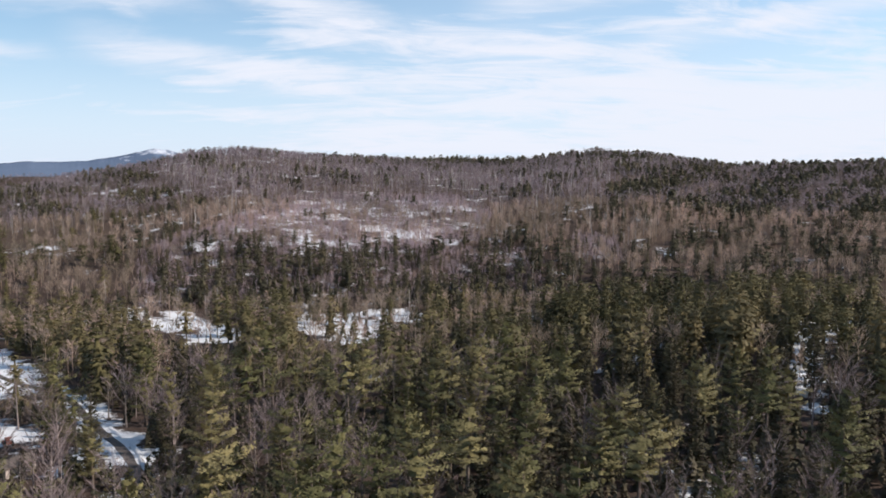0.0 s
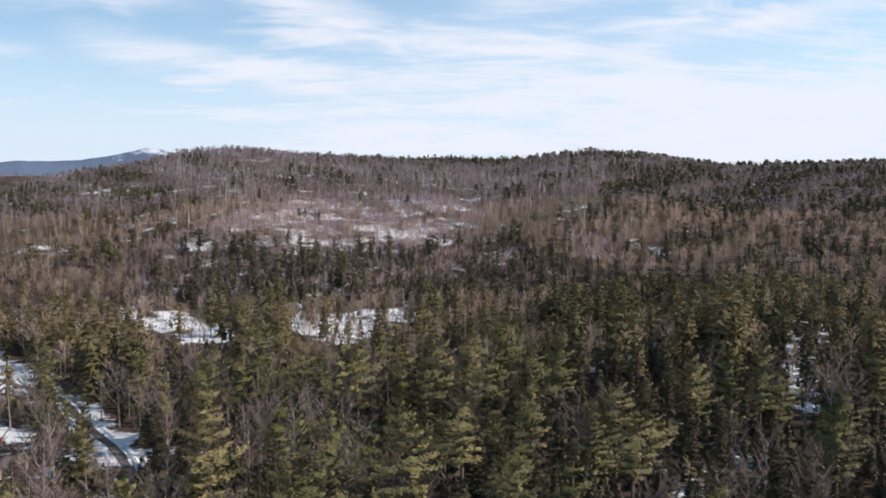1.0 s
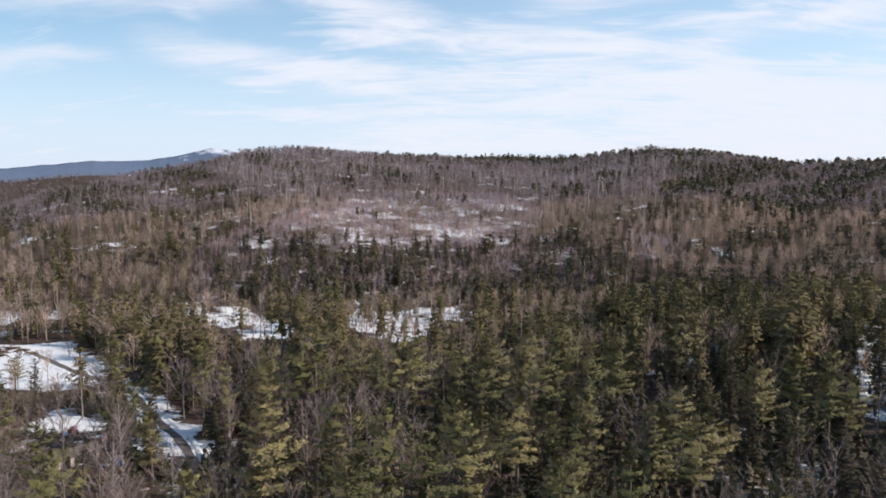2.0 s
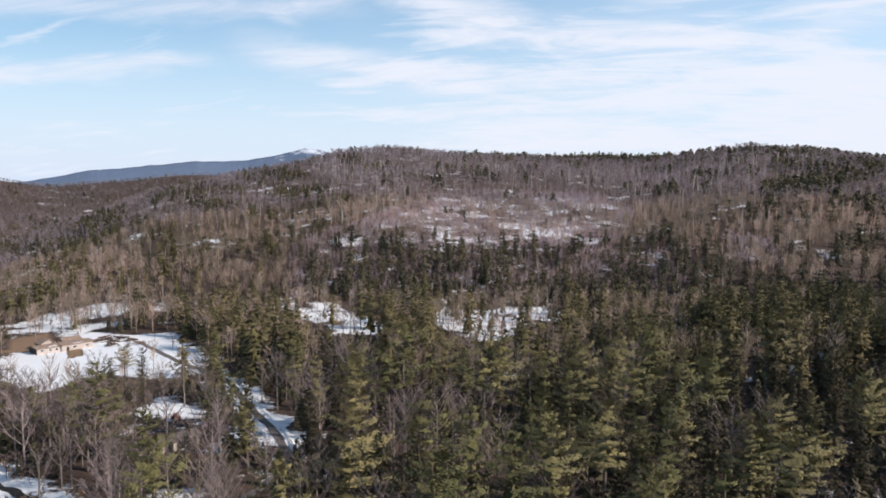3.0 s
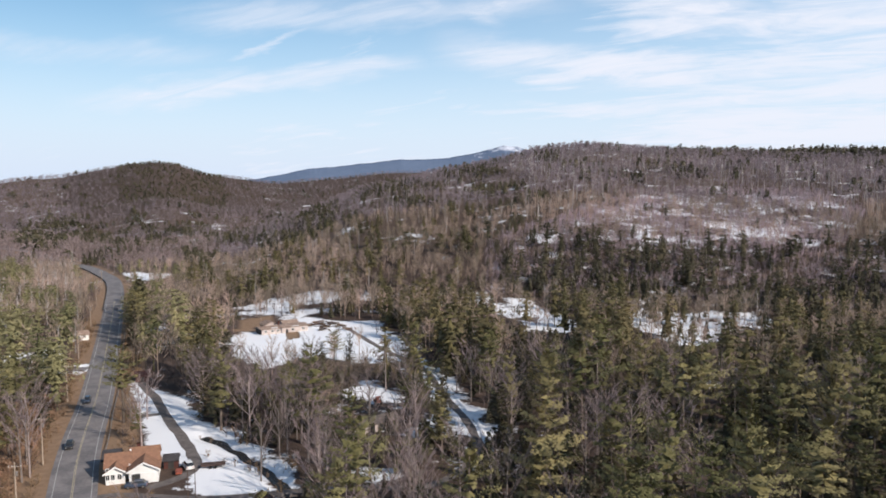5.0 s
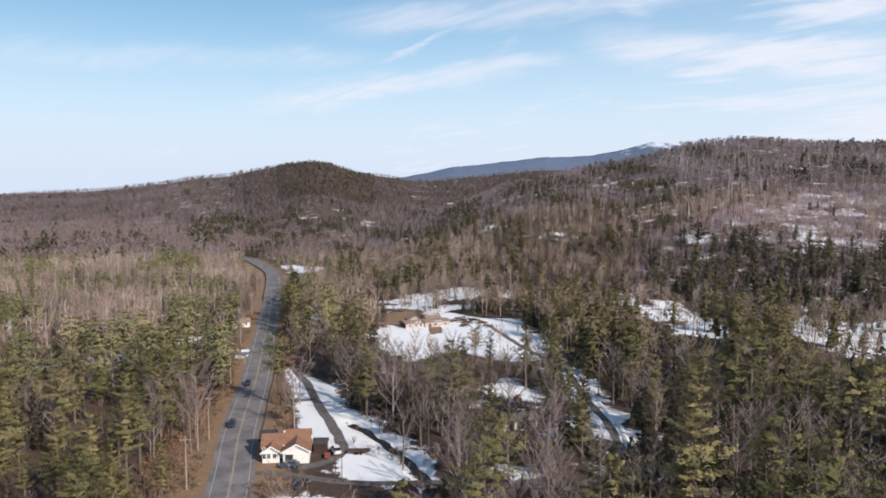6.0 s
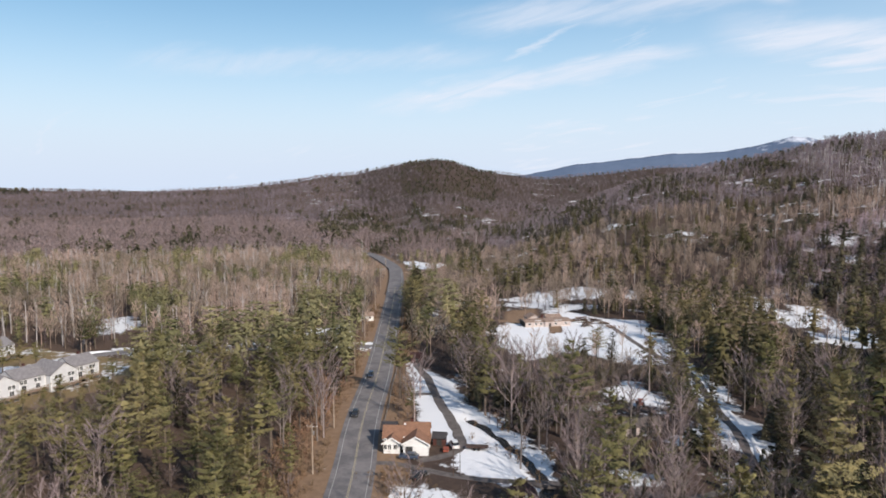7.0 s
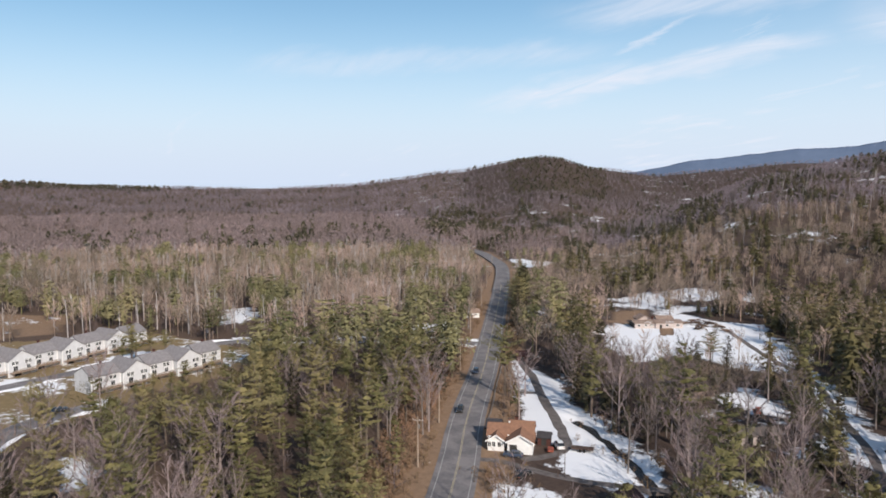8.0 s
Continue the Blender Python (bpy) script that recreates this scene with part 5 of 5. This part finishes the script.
def vehicles():
    along = math.degrees(math.atan2(30, -33)) - 90
    car("car", pose(-157.3, 113.2, 0.06, 0, 0, along + 180), M["car_black"], "black saloon car driving on the highway", group="cars on the highway")
    car("car", pose(-187.0, 141.0, 0.06, 0, 0, along + 180), M["car_blue"], "dark car driving on the highway", group="cars on the highway", h1=1.6)
    car("car", pose(-123.3, 103.6, 0.05, 0, 0, 130), M["car_blue"], "dark grey car parked in front of the white house")
    car("van", pose(-121.6, 116.3, 0.05, 0, 0, 60), M["car_white"], "white van parked beside the driveway", "van", 1.8, 4.2, 1.0, 1.7, (-2.0, 1.2))
    car("car", pose(-218.5, 22.5, 0.05, 0, 0, 20), M["car_black"], "black car parked below the terraced houses")
    car("car", pose(-113.5, 98.0, 0.05, 0, 0, 15), M["car_black"], "dark car parked by the lane")

    tractor = thing("tractor", pose(-109, 177, 0, 0, 0, 40), "faded red tractor standing in the snow", "tractor")
    part("hood", Soup().box(-0.45, 0.2, 0.8, 0.45, 2.0, 1.5), M["red_paint"], tractor)
    part("cab", Soup().box(-0.8, -1.3, 0.8, 0.8, 0.15, 1.3).box(-0.75, -1.2, 2.2, 0.75, 0.1, 2.35), M["red_paint"], tractor)
    for x in (-0.7, 0.7):
        for y in (-1.1, 0.05):
            part("cab_post", Soup().tube([(x, y, 1.3), (x, y, 2.2)], [0.05, 0.05], 5), M["rubber"], tractor)
        part("wheel", Soup().tube([(x * 1.15 - 0.22, -0.8, 0.75), (x * 1.15 + 0.22, -0.8, 0.75)], [0.75, 0.75], 14), M["rubber"], tractor)
        part("wheel", Soup().tube([(x * 0.9 - 0.14, 1.5, 0.45), (x * 0.9 + 0.14, 1.5, 0.45)], [0.45, 0.45], 12), M["rubber"], tractor)
    part("bucket", Soup().box(-0.9, 2.5, 0.1, 0.9, 3.1, 0.8).box(-0.5, 1.6, 0.5, -0.4, 2.6, 0.65).box(0.4, 1.6, 0.5, 0.5, 2.6, 0.65), M["red_paint"], tractor)

    heap = thing("debris_heap", pose(-121.0, 113.0, 0, 0, 0, 45), "orange-red machine under a cover beside the shed", "machine")
    part("body", car_body(1.4, 2.6, 0.8, 1.1, (-0.8, 0.6)), M["red_paint"], heap)
    part("handle", Soup().tube([(-0.5, -1.2, 0.6), (-0.5, -1.8, 1.2), (0.5, -1.8, 1.2), (0.5, -1.2, 0.6)], [0.04] * 4, 5), M["rubber"], heap)

    trailer = thing("flatbed_trailer", pose(-117.0, 119.3, 0, 0, 0, 40), "dark flatbed trailer parked on the snow", "trailer")
    part("bed", Soup().box(-2.6, -1.0, 0.6, 2.6, 1.0, 0.85), M["wood_dark"], trailer)
    part("drawbar", Soup().tube([(2.6, 0, 0.65), (4.0, 0, 0.5)], [0.06, 0.05], 6), M["rubber"], trailer)
    for x in (-0.5, 0.5):
        for y in (-1.08, 1.08):
            part("wheel", Soup().tube([(x, y - 0.1, 0.34), (x, y + 0.1, 0.34)], [0.34, 0.34], 12), M["rubber"], trailer)


# ---- along the highway ----
def utility_poles():
    pole = thing("utility_pole", Matrix(), "pale weathered wooden utility pole beside the highway", "utility pole", "poles along the highway")
    part("post", Soup().tube([(0, 0, -0.5), (0, 0, 4), (0, 0, 11.5)], [0.17, 0.155, 0.11], 8), M["pole"], pole)
    part("crossarm", Soup().box(-1.2, -0.06, 10.5, 1.2, 0.06, 10.64), M["pole"], pole)
    for x in (-1.05, -0.4, 0.4, 1.05):
        part("insulator", Soup().tube([(x, 0, 10.64), (x, 0, 10.74), (x, 0, 10.86)], [0.03, 0.06, 0.04], 6), M["trim"], pole, "white insulator")
    part("transformer", Soup().tube([(0.32, 0, 8.7), (0.32, 0, 8.8), (0.32, 0, 9.6), (0.32, 0, 9.7)], [0.16, 0.22, 0.22, 0.12], 10), M["steel"], pole, "grey transformer drum")
    spots = [(-130.5, 82.5), (-152.5, 103.0), (-192.5, 138.5), (-232.0, 172.0), (-285, 218), (-345, 268), (-401, 316)]
    for k, (x, y) in enumerate(spots):
        m = pose(x, y, 0, 0, 0, 42)
        if k == 0:
            pole.matrix_basis = m
        else:
            copy_thing(pole, m)
    for off in (-1.05, 1.05):
        s = Soup()
        for (x0, y0), (x1, y1) in zip(spots, spots[1:]):
            pts = [(x0 + (x1 - x0) * u / 8 + off * 0.74, y0 + (y1 - y0) * u / 8 + off * 0.67, 10.85 - 4 * 0.9 * (u / 8) * (1 - u / 8)) for u in range(9)]
            s.tube(pts, [0.012] * 9, 3, cap=False)
        tagged(part("power_line", s, M["wire"]), "thin sagging power line between the poles", "power line")
    for x, y in ((-109.2, 104.2), (-108.2, 105.2)):
        p = thing("post", pose(x, y, 0), "slim dark post beside the snowy yard", "post", "posts by the yard")
        part("shaft", Soup().tube([(0, 0, -0.3), (0, 0, 6.0)], [0.09, 0.07], 6), M["wood_dark"], p)
        part("cap", Soup().tube([(0, 0, 6.0), (0, 0, 6.12)], [0.1, 0.05], 6), M["rubber"], p)


def guard_rail():
    rail = thing("guard_rail", Matrix(), "rusty steel guard rail along the highway shoulder", "guard rail")
    line = [(-141, 109.5), (-157, 124.5), (-170, 136), (-190, 154.5), (-225, 185), (-262, 217)]
    pts = smooth_line(line, 3.8)
    s = Soup()
    s.tube([(p.x, p.y, 0.62) for p in pts], [0.14] * len(pts), 4)
    part("beam", s, M["steel"], rail, "grey steel beam")
    post = Soup().box(-0.07, -0.07, -0.2, 0.07, 0.07, 0.72).mesh("post", M["wood"])
    for p in pts:
        o = part("post", post, None, rail)
        o.location = (p.x, p.y, 0)


def snow_banks():
    """Ploughed ridges along the lanes."""
    rng = random.Random(3)
    for line, off, size in ((SIDE_ROAD[:9], 2.6, 0.5), (SIDE_ROAD[:9], -2.7, 0.4), (TOWN_ROAD, -4.2, 0.7), (TOWN_ROAD, 4.4, 0.5), (TOWN_LOT, 4.6, 0.6)):
        pts = smooth_line(line, 2.0)
        s = Soup()
        n = 0
        for i, p in enumerate(pts):
            d = (pts[min(i + 1, len(pts) - 1)] - pts[max(i - 1, 0)]).normalized()
            side = Vector((d.y, -d.x, 0))
            gap = noise.noise(Vector((p.x / 9, p.y / 9, off)))
            h = size * (0.15 + 2.2 * gap) * rng.uniform(0.7, 1.2)
            if away(ROAD, p.x, p.y) < 7:
                h = -0.4
            z = float(ground_height(p.x, p.y))
            for q, f in ((-0.9, -0.25), (-0.45, 0.6), (0, 1.0), (0.5, 0.55), (1.0, -0.25)):
                w = p + side * (off + q * (1.0 + 0.3 * gap))
                s.v.append((w.x, w.y, z + f * h - (0.3 if abs(q) > 0.8 else 0)))
        for i in range(len(pts) - 1):
            for j in range(4):
                a = 5 * i + j
                s.f.append((a, a + 1, a + 6, a + 5))
        tagged(part("snow_bank", s, M["snow"], smooth=True), "low ploughed bank of old snow along the lane", "snow bank", kind="structure")


road_house()
ranch_house()
row = lambda x, y, turn: pose(x, y, 0, 0, 0, turn)
terrace(5, row(-231.8, 36.5, 110), "front row of terraced houses")
terrace(7, row(-266.3, 8.7, 118), "back row of terraced houses")
vehicles()
utility_poles()
guard_rail()
snow_banks()


NEAR, MIDDLE = 250.0, 620.0


def plant_near():
    """The trees nearest to the hovering place, each a thing with trunk and crown; what is past three hundred of a kind joins the forest."""
    rng = random.Random(11)
    firs = scatter(97, NEAR, 10.6, -44, 25)
    west = scatter(98, NEAR, 7.4, 25, 98)
    firs = [np.concatenate([p, q]) for p, q in zip(firs, west)]
    hard = scatter(97.5, NEAR, 6.3)
    more = scatter(99, NEAR, 6.6, 27, 50)
    sparse = (hard[6] > 28) | (hard[4] < np.where(hard[6] < 3, 0.4, 0.72))
    hard = [np.concatenate([p[sparse], q[~more[3] & (more[4] < 0.6)]]) for p, q in zip(hard, more)]
    x, y, h, con, luck, r, a = [np.concatenate([p[firs[3]], q[~hard[3]]]) for p, q in zip(firs, hard)]
    # the pines on the lawns of the terraced houses, and those along the highway and by the clearing
    lawn_pines = [(-262, 51, 11), (-258, 46, 10), (-266, 57, 12), (-269, 51, 13), (-263, 61, 11), (-285, 83, 13), (-291, 88, 10), (-219, 47, 7), (-225, 58, 8), (-229, 67, 8), (-213, 41, 7), (-222, 53, 6), (-232, 75, 9), (-236, 84, 10), (-200, 17, 7), (-204, 11, 6), (-198, 22, 6), (-275, 106, 10), (-254, 92, 9), (-250, 95, 10)]
    road_pines = [(-262, 224, 19), (-256, 219, 17), (-268, 230, 20), (-274, 236, 18), (-279, 239, 17), (-243, 206, 18), (-249, 212, 20), (-286, 246, 20), (-292, 250, 18), (-299, 257, 19), (-307, 264, 17), (-236, 200, 15), (-148, 211, 12), (-145, 216, 11), (-151, 208, 9)]
    lx, ly, lh = np.array(lawn_pines + road_pines, float).T
    ones = np.ones(len(lx))
    x, y, h, luck, r = [np.concatenate(p) for p in ((x, lx), (y, ly), (h, lh), (luck, np.where(np.arange(len(lx)) % 3 < 2, 0.04, 0.6)), (r, ones))]
    con = np.concatenate([con, ones > 0])
    order = np.argsort(r)
    left_over = []
    kinds = {
        "pine": [pine_parts(22.0, t, 6, 58, rng, base=b, spread=s, needle=0.4, taper=e, gaps=0.32) for b, s, t, e in ((0.34, 0.225, 13, 0.42), (0.44, 0.24, 11, 0.32), (0.26, 0.215, 14, 0.5), (0.38, 0.20, 12, 0.4), (0.5, 0.25, 10, 0.3), (0.42, 0.21, 12, 0.36), (0.3, 0.24, 13, 0.6))],
        "hemlock": [pine_parts(16.0, 22, 6, 20, rng, base=0.05, spread=s, droop=0.22, needle=0.46, taper=e, gaps=0.08) for s, e in ((0.24, 0.6), (0.21, 0.7), (0.26, 0.48))],
        "bare": [bare_parts(16.0, n, rng, twigs=t, spread=s) for n, t, s in ((12, 9, 1.0), (10, 10, 1.2), (13, 9, 0.85), (11, 9, 0.95), (9, 11, 0.75))],
    }
    looks = {
        "pine": ("white_pine", "tall green white pine with tiered boughs in the woods", "pine tree", "pines of the valley woods", "pine_bark", "pine_needles", 22.0),
        "hemlock": ("hemlock", "dark green hemlock, dense to the ground, in the woods", "conifer", "hemlocks of the valley woods", "pine_bark", "hemlock_needles", 16.0),
        "bare": ("leafless_tree", "leafless grey-brown hardwood tree standing in winter woods", "tree", "bare hardwoods of the valley woods", "bark", "twigs", 16.0),
    }
    made = {}
    for k, variants in kinds.items():
        name, label, cat, group, bark, leaf, size = looks[k]
        made[k] = [(t.mesh("trunk", M[bark]), c.mesh("crown", M[leaf])) for t, c in variants]
    bear = bearing(x, y)
    # hemlocks increase eastward, their dark tone standing in for shaded woods
    shade_tone_share = np.where(bear < -6, 0.62, np.where(bear < 4, 0.5, np.where(bear < 28, 0.36, np.where(bear < 50, 0.25, 0.04))))
    count = {"pine": 0, "hemlock": 0, "bare": 0}
    for i in order:
        k = ("hemlock" if luck[i] < shade_tone_share[i] else "pine") if con[i] else "bare"
        if count[k] >= 300:
            left_over.append(i)
            continue
        count[k] += 1
        name, label, cat, group, bark, leaf, size = looks[k]
        tm, cm = made[k][int(luck[i] * 977) % len(made[k])]
        f = h[i] / size * (0.8 if k == "hemlock" and r[i] > 1 else 1.0)
        g = f * (rng.uniform(1.25, 1.75) if k == "pine" else rng.uniform(1.05, 1.5)) * (1.35 if r[i] == 1 else 1.0)
        m = pose(x[i], y[i], float(ground_height(x[i], y[i])), 0, 0, rng.uniform(0, 360)) @ Matrix.Diagonal((g, g, f, 1))
        tree = thing(name, m, label, cat, group)
        part("trunk", tm, None, tree)
        part("crown", cm, None, tree)
    return x[left_over], y[left_over], h[left_over], con[left_over], luck[left_over], r[left_over]


def rows_of(x, y, h, luck, kinds, rng, girth=1.0):
    """Rows for forest_mesh; the tone drifts from stand to stand as well as from tree to tree."""
    n = len(x)
    tone = np.clip(0.5 + 0.62 * (luck - 0.5) + 0.22 * wander(x, y, 47, 11.0) + 0.16 * wander(x, y, 120, 5.5), 0, 1)
    return np.stack([rng.integers(0, kinds, n), x, y, ground_height(x, y), h, rng.uniform(0, 6.28, n), tone, girth * rng.uniform(0.85, 1.2, n)], 1)


def plant_forest(rest):
    rng, dice = np.random.default_rng(5), random.Random(6)
    random.seed(4)
    stands = [scatter(NEAR, MIDDLE, 8.8), scatter(NEAR + 0.5, MIDDLE, 6.7)]
    x, y, h, con, luck, r, a = [np.concatenate([p[stands[0][3]], q[~stands[1][3]]]) for p, q in zip(*stands)]
    x, y, h, con, luck = [np.concatenate([p, q]) for p, q in zip(rest[:5], (x, y, h, con, luck))]
    pines = [far_pine(dice, 10, 5, 6, w, b, 0.36, 0.05) for w, b in ((0.21, 0.22), (0.23, 0.3), (0.20, 0.26), (0.24, 0.34), (0.20, 0.16))] + [far_pine(dice, 11, 5, 5, 0.22, 0.04, 0.58, 0.055, 1.0) for _ in range(3)]
    small_pines = [far_pine(dice, 7, 4, 5, w, b, 0.42, 0.07) for w, b in ((0.23, 0.2), (0.25, 0.3), (0.21, 0.14), (0.24, 0.36))] + [far_pine(dice, 12, 4, 4, w, 0.03, 0.72, 0.066, 1.0) for w in (0.2, 0.24, 0.27, 0.22)]
    bares = [far_bare(dice, 60, 0.016, 0.013) for _ in range(6)]
    r, a = np.hypot(x, y), bearing(x, y)
    dark = con & (r > 385) & (a < 24)
    west = con & (a > 46)
    near_by = con & ~dark & ~west & (r < 400)
    far_off = con & ~dark & ~west & (r >= 400)
    tagged(forest_mesh("pine_forest", pines, rows_of(x[west], y[west], h[west], luck[west], 5, rng, 1.7), M["needles_west_lit"]),
           "broad white pines of the western valley in a brightened, sunlit yellow-green", "forest", kind="stuff")
    tagged(forest_mesh("conifer_forest", pines, rows_of(x[near_by], y[near_by], h[near_by], luck[near_by], 8, rng, 1.55), M["needles_far"]),
           "dense green conifers of the valley floor", "forest", kind="stuff")
    tagged(forest_mesh("conifer_forest", small_pines, rows_of(x[far_off], y[far_off], h[far_off], luck[far_off], 8, rng, 1.65), M["needles_far"]),
           "green conifers of the far valley and lower slope", "forest", kind="stuff")
    tagged(forest_mesh("hemlock_forest", small_pines, rows_of(x[dark], y[dark], h[dark], luck[dark], 8, rng, 1.75), M["needles_hill"]),
           "dark hemlocks and spruces at the foot of the slope", "forest", kind="stuff")
    tagged(forest_mesh("hardwood_forest", bares, rows_of(x[~con], y[~con], h[~con], luck[~con], 6, rng), M["twigs_lit"]),
           "leafless hardwoods of the valley and lower slope in a sunlit brown", "forest", kind="stuff")
    x, y, h, con, luck, r, a = scatter(100, 500, 5.0)
    thin = (rng.uniform(0, 1, len(x)) < np.where(a > 53, 0.75, np.where(a < 12, 0.2, 0.7))) & (~inside(TOWN, x, y) | (luck < 0.12))
    x, y, luck = x[thin], y[thin], luck[thin]
    brush = [far_bare(dice, 30, 0.02, 0.012, 0.08) for _ in range(6)]
    tagged(forest_mesh("undergrowth", brush, rows_of(x, y, 2.0 + 5.5 * luck, (luck * 37) % 1, 6, rng, 1.5), M["brush"]),
           "bare brown saplings and brush under the trees", "undergrowth", kind="stuff")
    # dark-needled filler that puts shade into the gaps under the tall trees
    x, y, h, con, luck, r, a = scatter(101, 420, 4.6, -44, 46)
    con &= luck < np.where(a < 12, 0.9, 0.75)
    x, y, luck = x[con], y[con], luck[con]
    small = [far_cone(dice, 26) for _ in range(5)]
    tagged(forest_mesh("young_conifers", small, rows_of(x, y, 3 + 8 * luck, (luck * 41) % 1, 5, rng, 1.4), M["needles_hill"]),
           "young conifers under the tall pines, darkened to stand in for shade", "saplings", kind="stuff")
    # young growth on the old felling, and low scrub on the verges
    n = 26000
    x, y = rng.uniform(-205, 130, n), rng.uniform(350, 695, n)
    luck = rng.uniform(0, 1, n)
    r, a = np.hypot(x, y), bearing(x, y)
    foot = (r > 400) & (r < 505) & (a > -8) & (a < 23) & ~inside(GLADE_WEST, x, y) & ~inside(GLADE_EAST, x, y)
    on = (inside(CUT, x, y) | inside(CUT_EAST, x, y) | (foot & (luck < 0.6))) & (luck < 0.75 + 0.3 * wander(x, y, 24, 5.0))
    young = [far_bare(dice, 12, 0.045, 0.02, 0.05) for _ in range(6)]
    tagged(forest_mesh("young_growth", young, rows_of(x[on], y[on], 2.5 + 5.5 * luck[on], (luck[on] * 53) % 1, 6, rng, 1.2), M["twigs_young"]),
           "mauve-brown saplings on the snowy felled slope", "saplings", kind="stuff")
    n = 30000
    x, y = rng.uniform(-300, -85, n), rng.uniform(50, 250, n)
    luck = rng.uniform(0, 1, n)
    d = away(ROAD, x, y)
    on = (((inside(VERGE, x, y) | inside(VERGE, x + 4, y + 4)) & (d > 5.8)) | ((d > 6.5) & (d < 13) & (luck < 0.35) & ~inside(YARD, x, y))) & (away([(-136, 104), (-121, 117)], x, y) > 9) & (away(DRIVE, x, y) > 2.5) & (away(SIDE_ROAD, x, y) > 3)
    d = away(BROOK, x, y)
    on |= (d > 1.4) & (d < 7) & (luck < np.where(x * 0.55 + y > 66, 0.2, 0.12) * (0.7 + 0.6 * wander(x, y, 6, 2.0))) & (away(DRIVE, x, y) > 2.5)
    on |= inside(DOORYARD, x, y) & (luck < 0.16) & (away(SIDE_ROAD, x, y) > 2) & (away([(-136, 104), (-121, 117)], x, y) > 6.5)
    on |= inside(BRUSH_HEAP, x, y)
    scrub = [far_bare(dice, 26, 0.05, 0.02, 0.02) for _ in range(5)]
    tagged(forest_mesh("scrub", scrub, rows_of(x[on], y[on], 0.7 + 2.9 * (luck[on] * 37 % 1) ** 1.8, luck[on], 5, rng, 2.0), M["scrub"]),
           "low russet scrub and dead grass on the road verge", "scrub", kind="stuff")
    on = inside(THICKET, x, y) & (luck < 0.45 + 0.3 * wander(x, y, 9, 1.2))
    # drawn in the same brightened, sunlit twig tone
    tagged(forest_mesh("thicket", brush, rows_of(x[on], y[on], 1.8 + 3.6 * (luck[on] * 37 % 1), luck[on], 6, rng, 1.7), M["twigs_lit"]),
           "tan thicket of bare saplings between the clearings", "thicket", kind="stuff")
    cones = [far_cone(dice, 18, 0.22, 0.55) for _ in range(2)] + [far_cone(dice, 20, 0.28, 0.42) for _ in range(4)]
    slims = [far_bare(dice, 12, 0.052, 0.013, 0.25, 1.2) for _ in range(8)]
    far_c, far_b = [], []
    for r0, r1, cell in ((MIDDLE, 1000, 7.8), (1000, 1500, 10.4), (1500, 2100, 13.0), (2100, 2620, 15.0)):
        x, y, h, con, luck, r, a = scatter(r0, r1, cell)
        far_c.append(rows_of(x[con], y[con], h[con], luck[con], 6, rng, cell / 6.0))
        far_b.append(rows_of(x[~con], y[~con], h[~con], luck[~con], 8, rng, cell / 6.8))
    # the close, low woods along the ridge
    x, y, h, con, luck, r, a = scatter(800.5, 1300, 6.2, -44, 24)
    on = r > np.interp(a, HILL_BEARING, HILL_DISTANCE) - 35
    x, y, h, con, luck = x[on], y[on], h[on] * 0.72, con[on], luck[on]
    far_c.append(rows_of(x[con], y[con], h[con], luck[con], 6, rng, 1.5))
    far_b.append(rows_of(x[~con], y[~con], h[~con], luck[~con], 8, rng, 1.3))
    tagged(forest_mesh("conifer_woods", cones, np.vstack(far_c), M["needles_hill"]), "dark conifers scattered over the far hillside", "forest", kind="stuff")
    far_b = np.vstack(far_b)
    turn = bearing(far_b[:, 1], far_b[:, 2])
    flat = (turn > 44) & (np.hypot(far_b[:, 1], far_b[:, 2]) < np.interp(turn, RISE_BEARING, RISE_START))
    tagged(forest_mesh("hardwood_woods", slims, far_b[~flat], M["twigs_hazed"]), "leafless woods of the far hillside, grey-brown paled with painted haze", "forest", kind="stuff")
    tagged(forest_mesh("hardwood_woods", slims, far_b[flat], M["twigs_plain"]), "ruddy brown leafless woods of the flat valley", "forest", kind="stuff")
    # pale birch and aspen stems
    x, y, h, con, luck, r, a = scatter(381, 900, 9.0, -44, 46)
    on = ~con & (luck < 0.6 + 0.4 * wander(x, y, 60, 4.0)) & (luck < 1.1 + a / 22) & (luck < np.where(a > 21, 0.2, 1.0))
    stems = [far_birch(dice) for _ in range(6)]
    w = scatter(235.5, 640, 8.2, 53, 98)
    pale = ~w[3] & (w[4] < 0.6) & ~inside(TOWN, w[0], w[1])
    tagged(forest_mesh("aspen_stand", stems, rows_of(w[0][pale], w[1][pale], w[2][pale] * 1.05, w[4][pale], 6, rng), M["birch"]), "pale straight aspen stems among the valley pines", "forest", kind="stuff")
    tagged(forest_mesh("birch_woods", stems, rows_of(x[on], y[on], h[on] * 1.05, luck[on], 6, rng), M["birch"]), "pale slender birch and aspen stems on the hillside", "forest", kind="stuff")


plant_forest(plant_near())
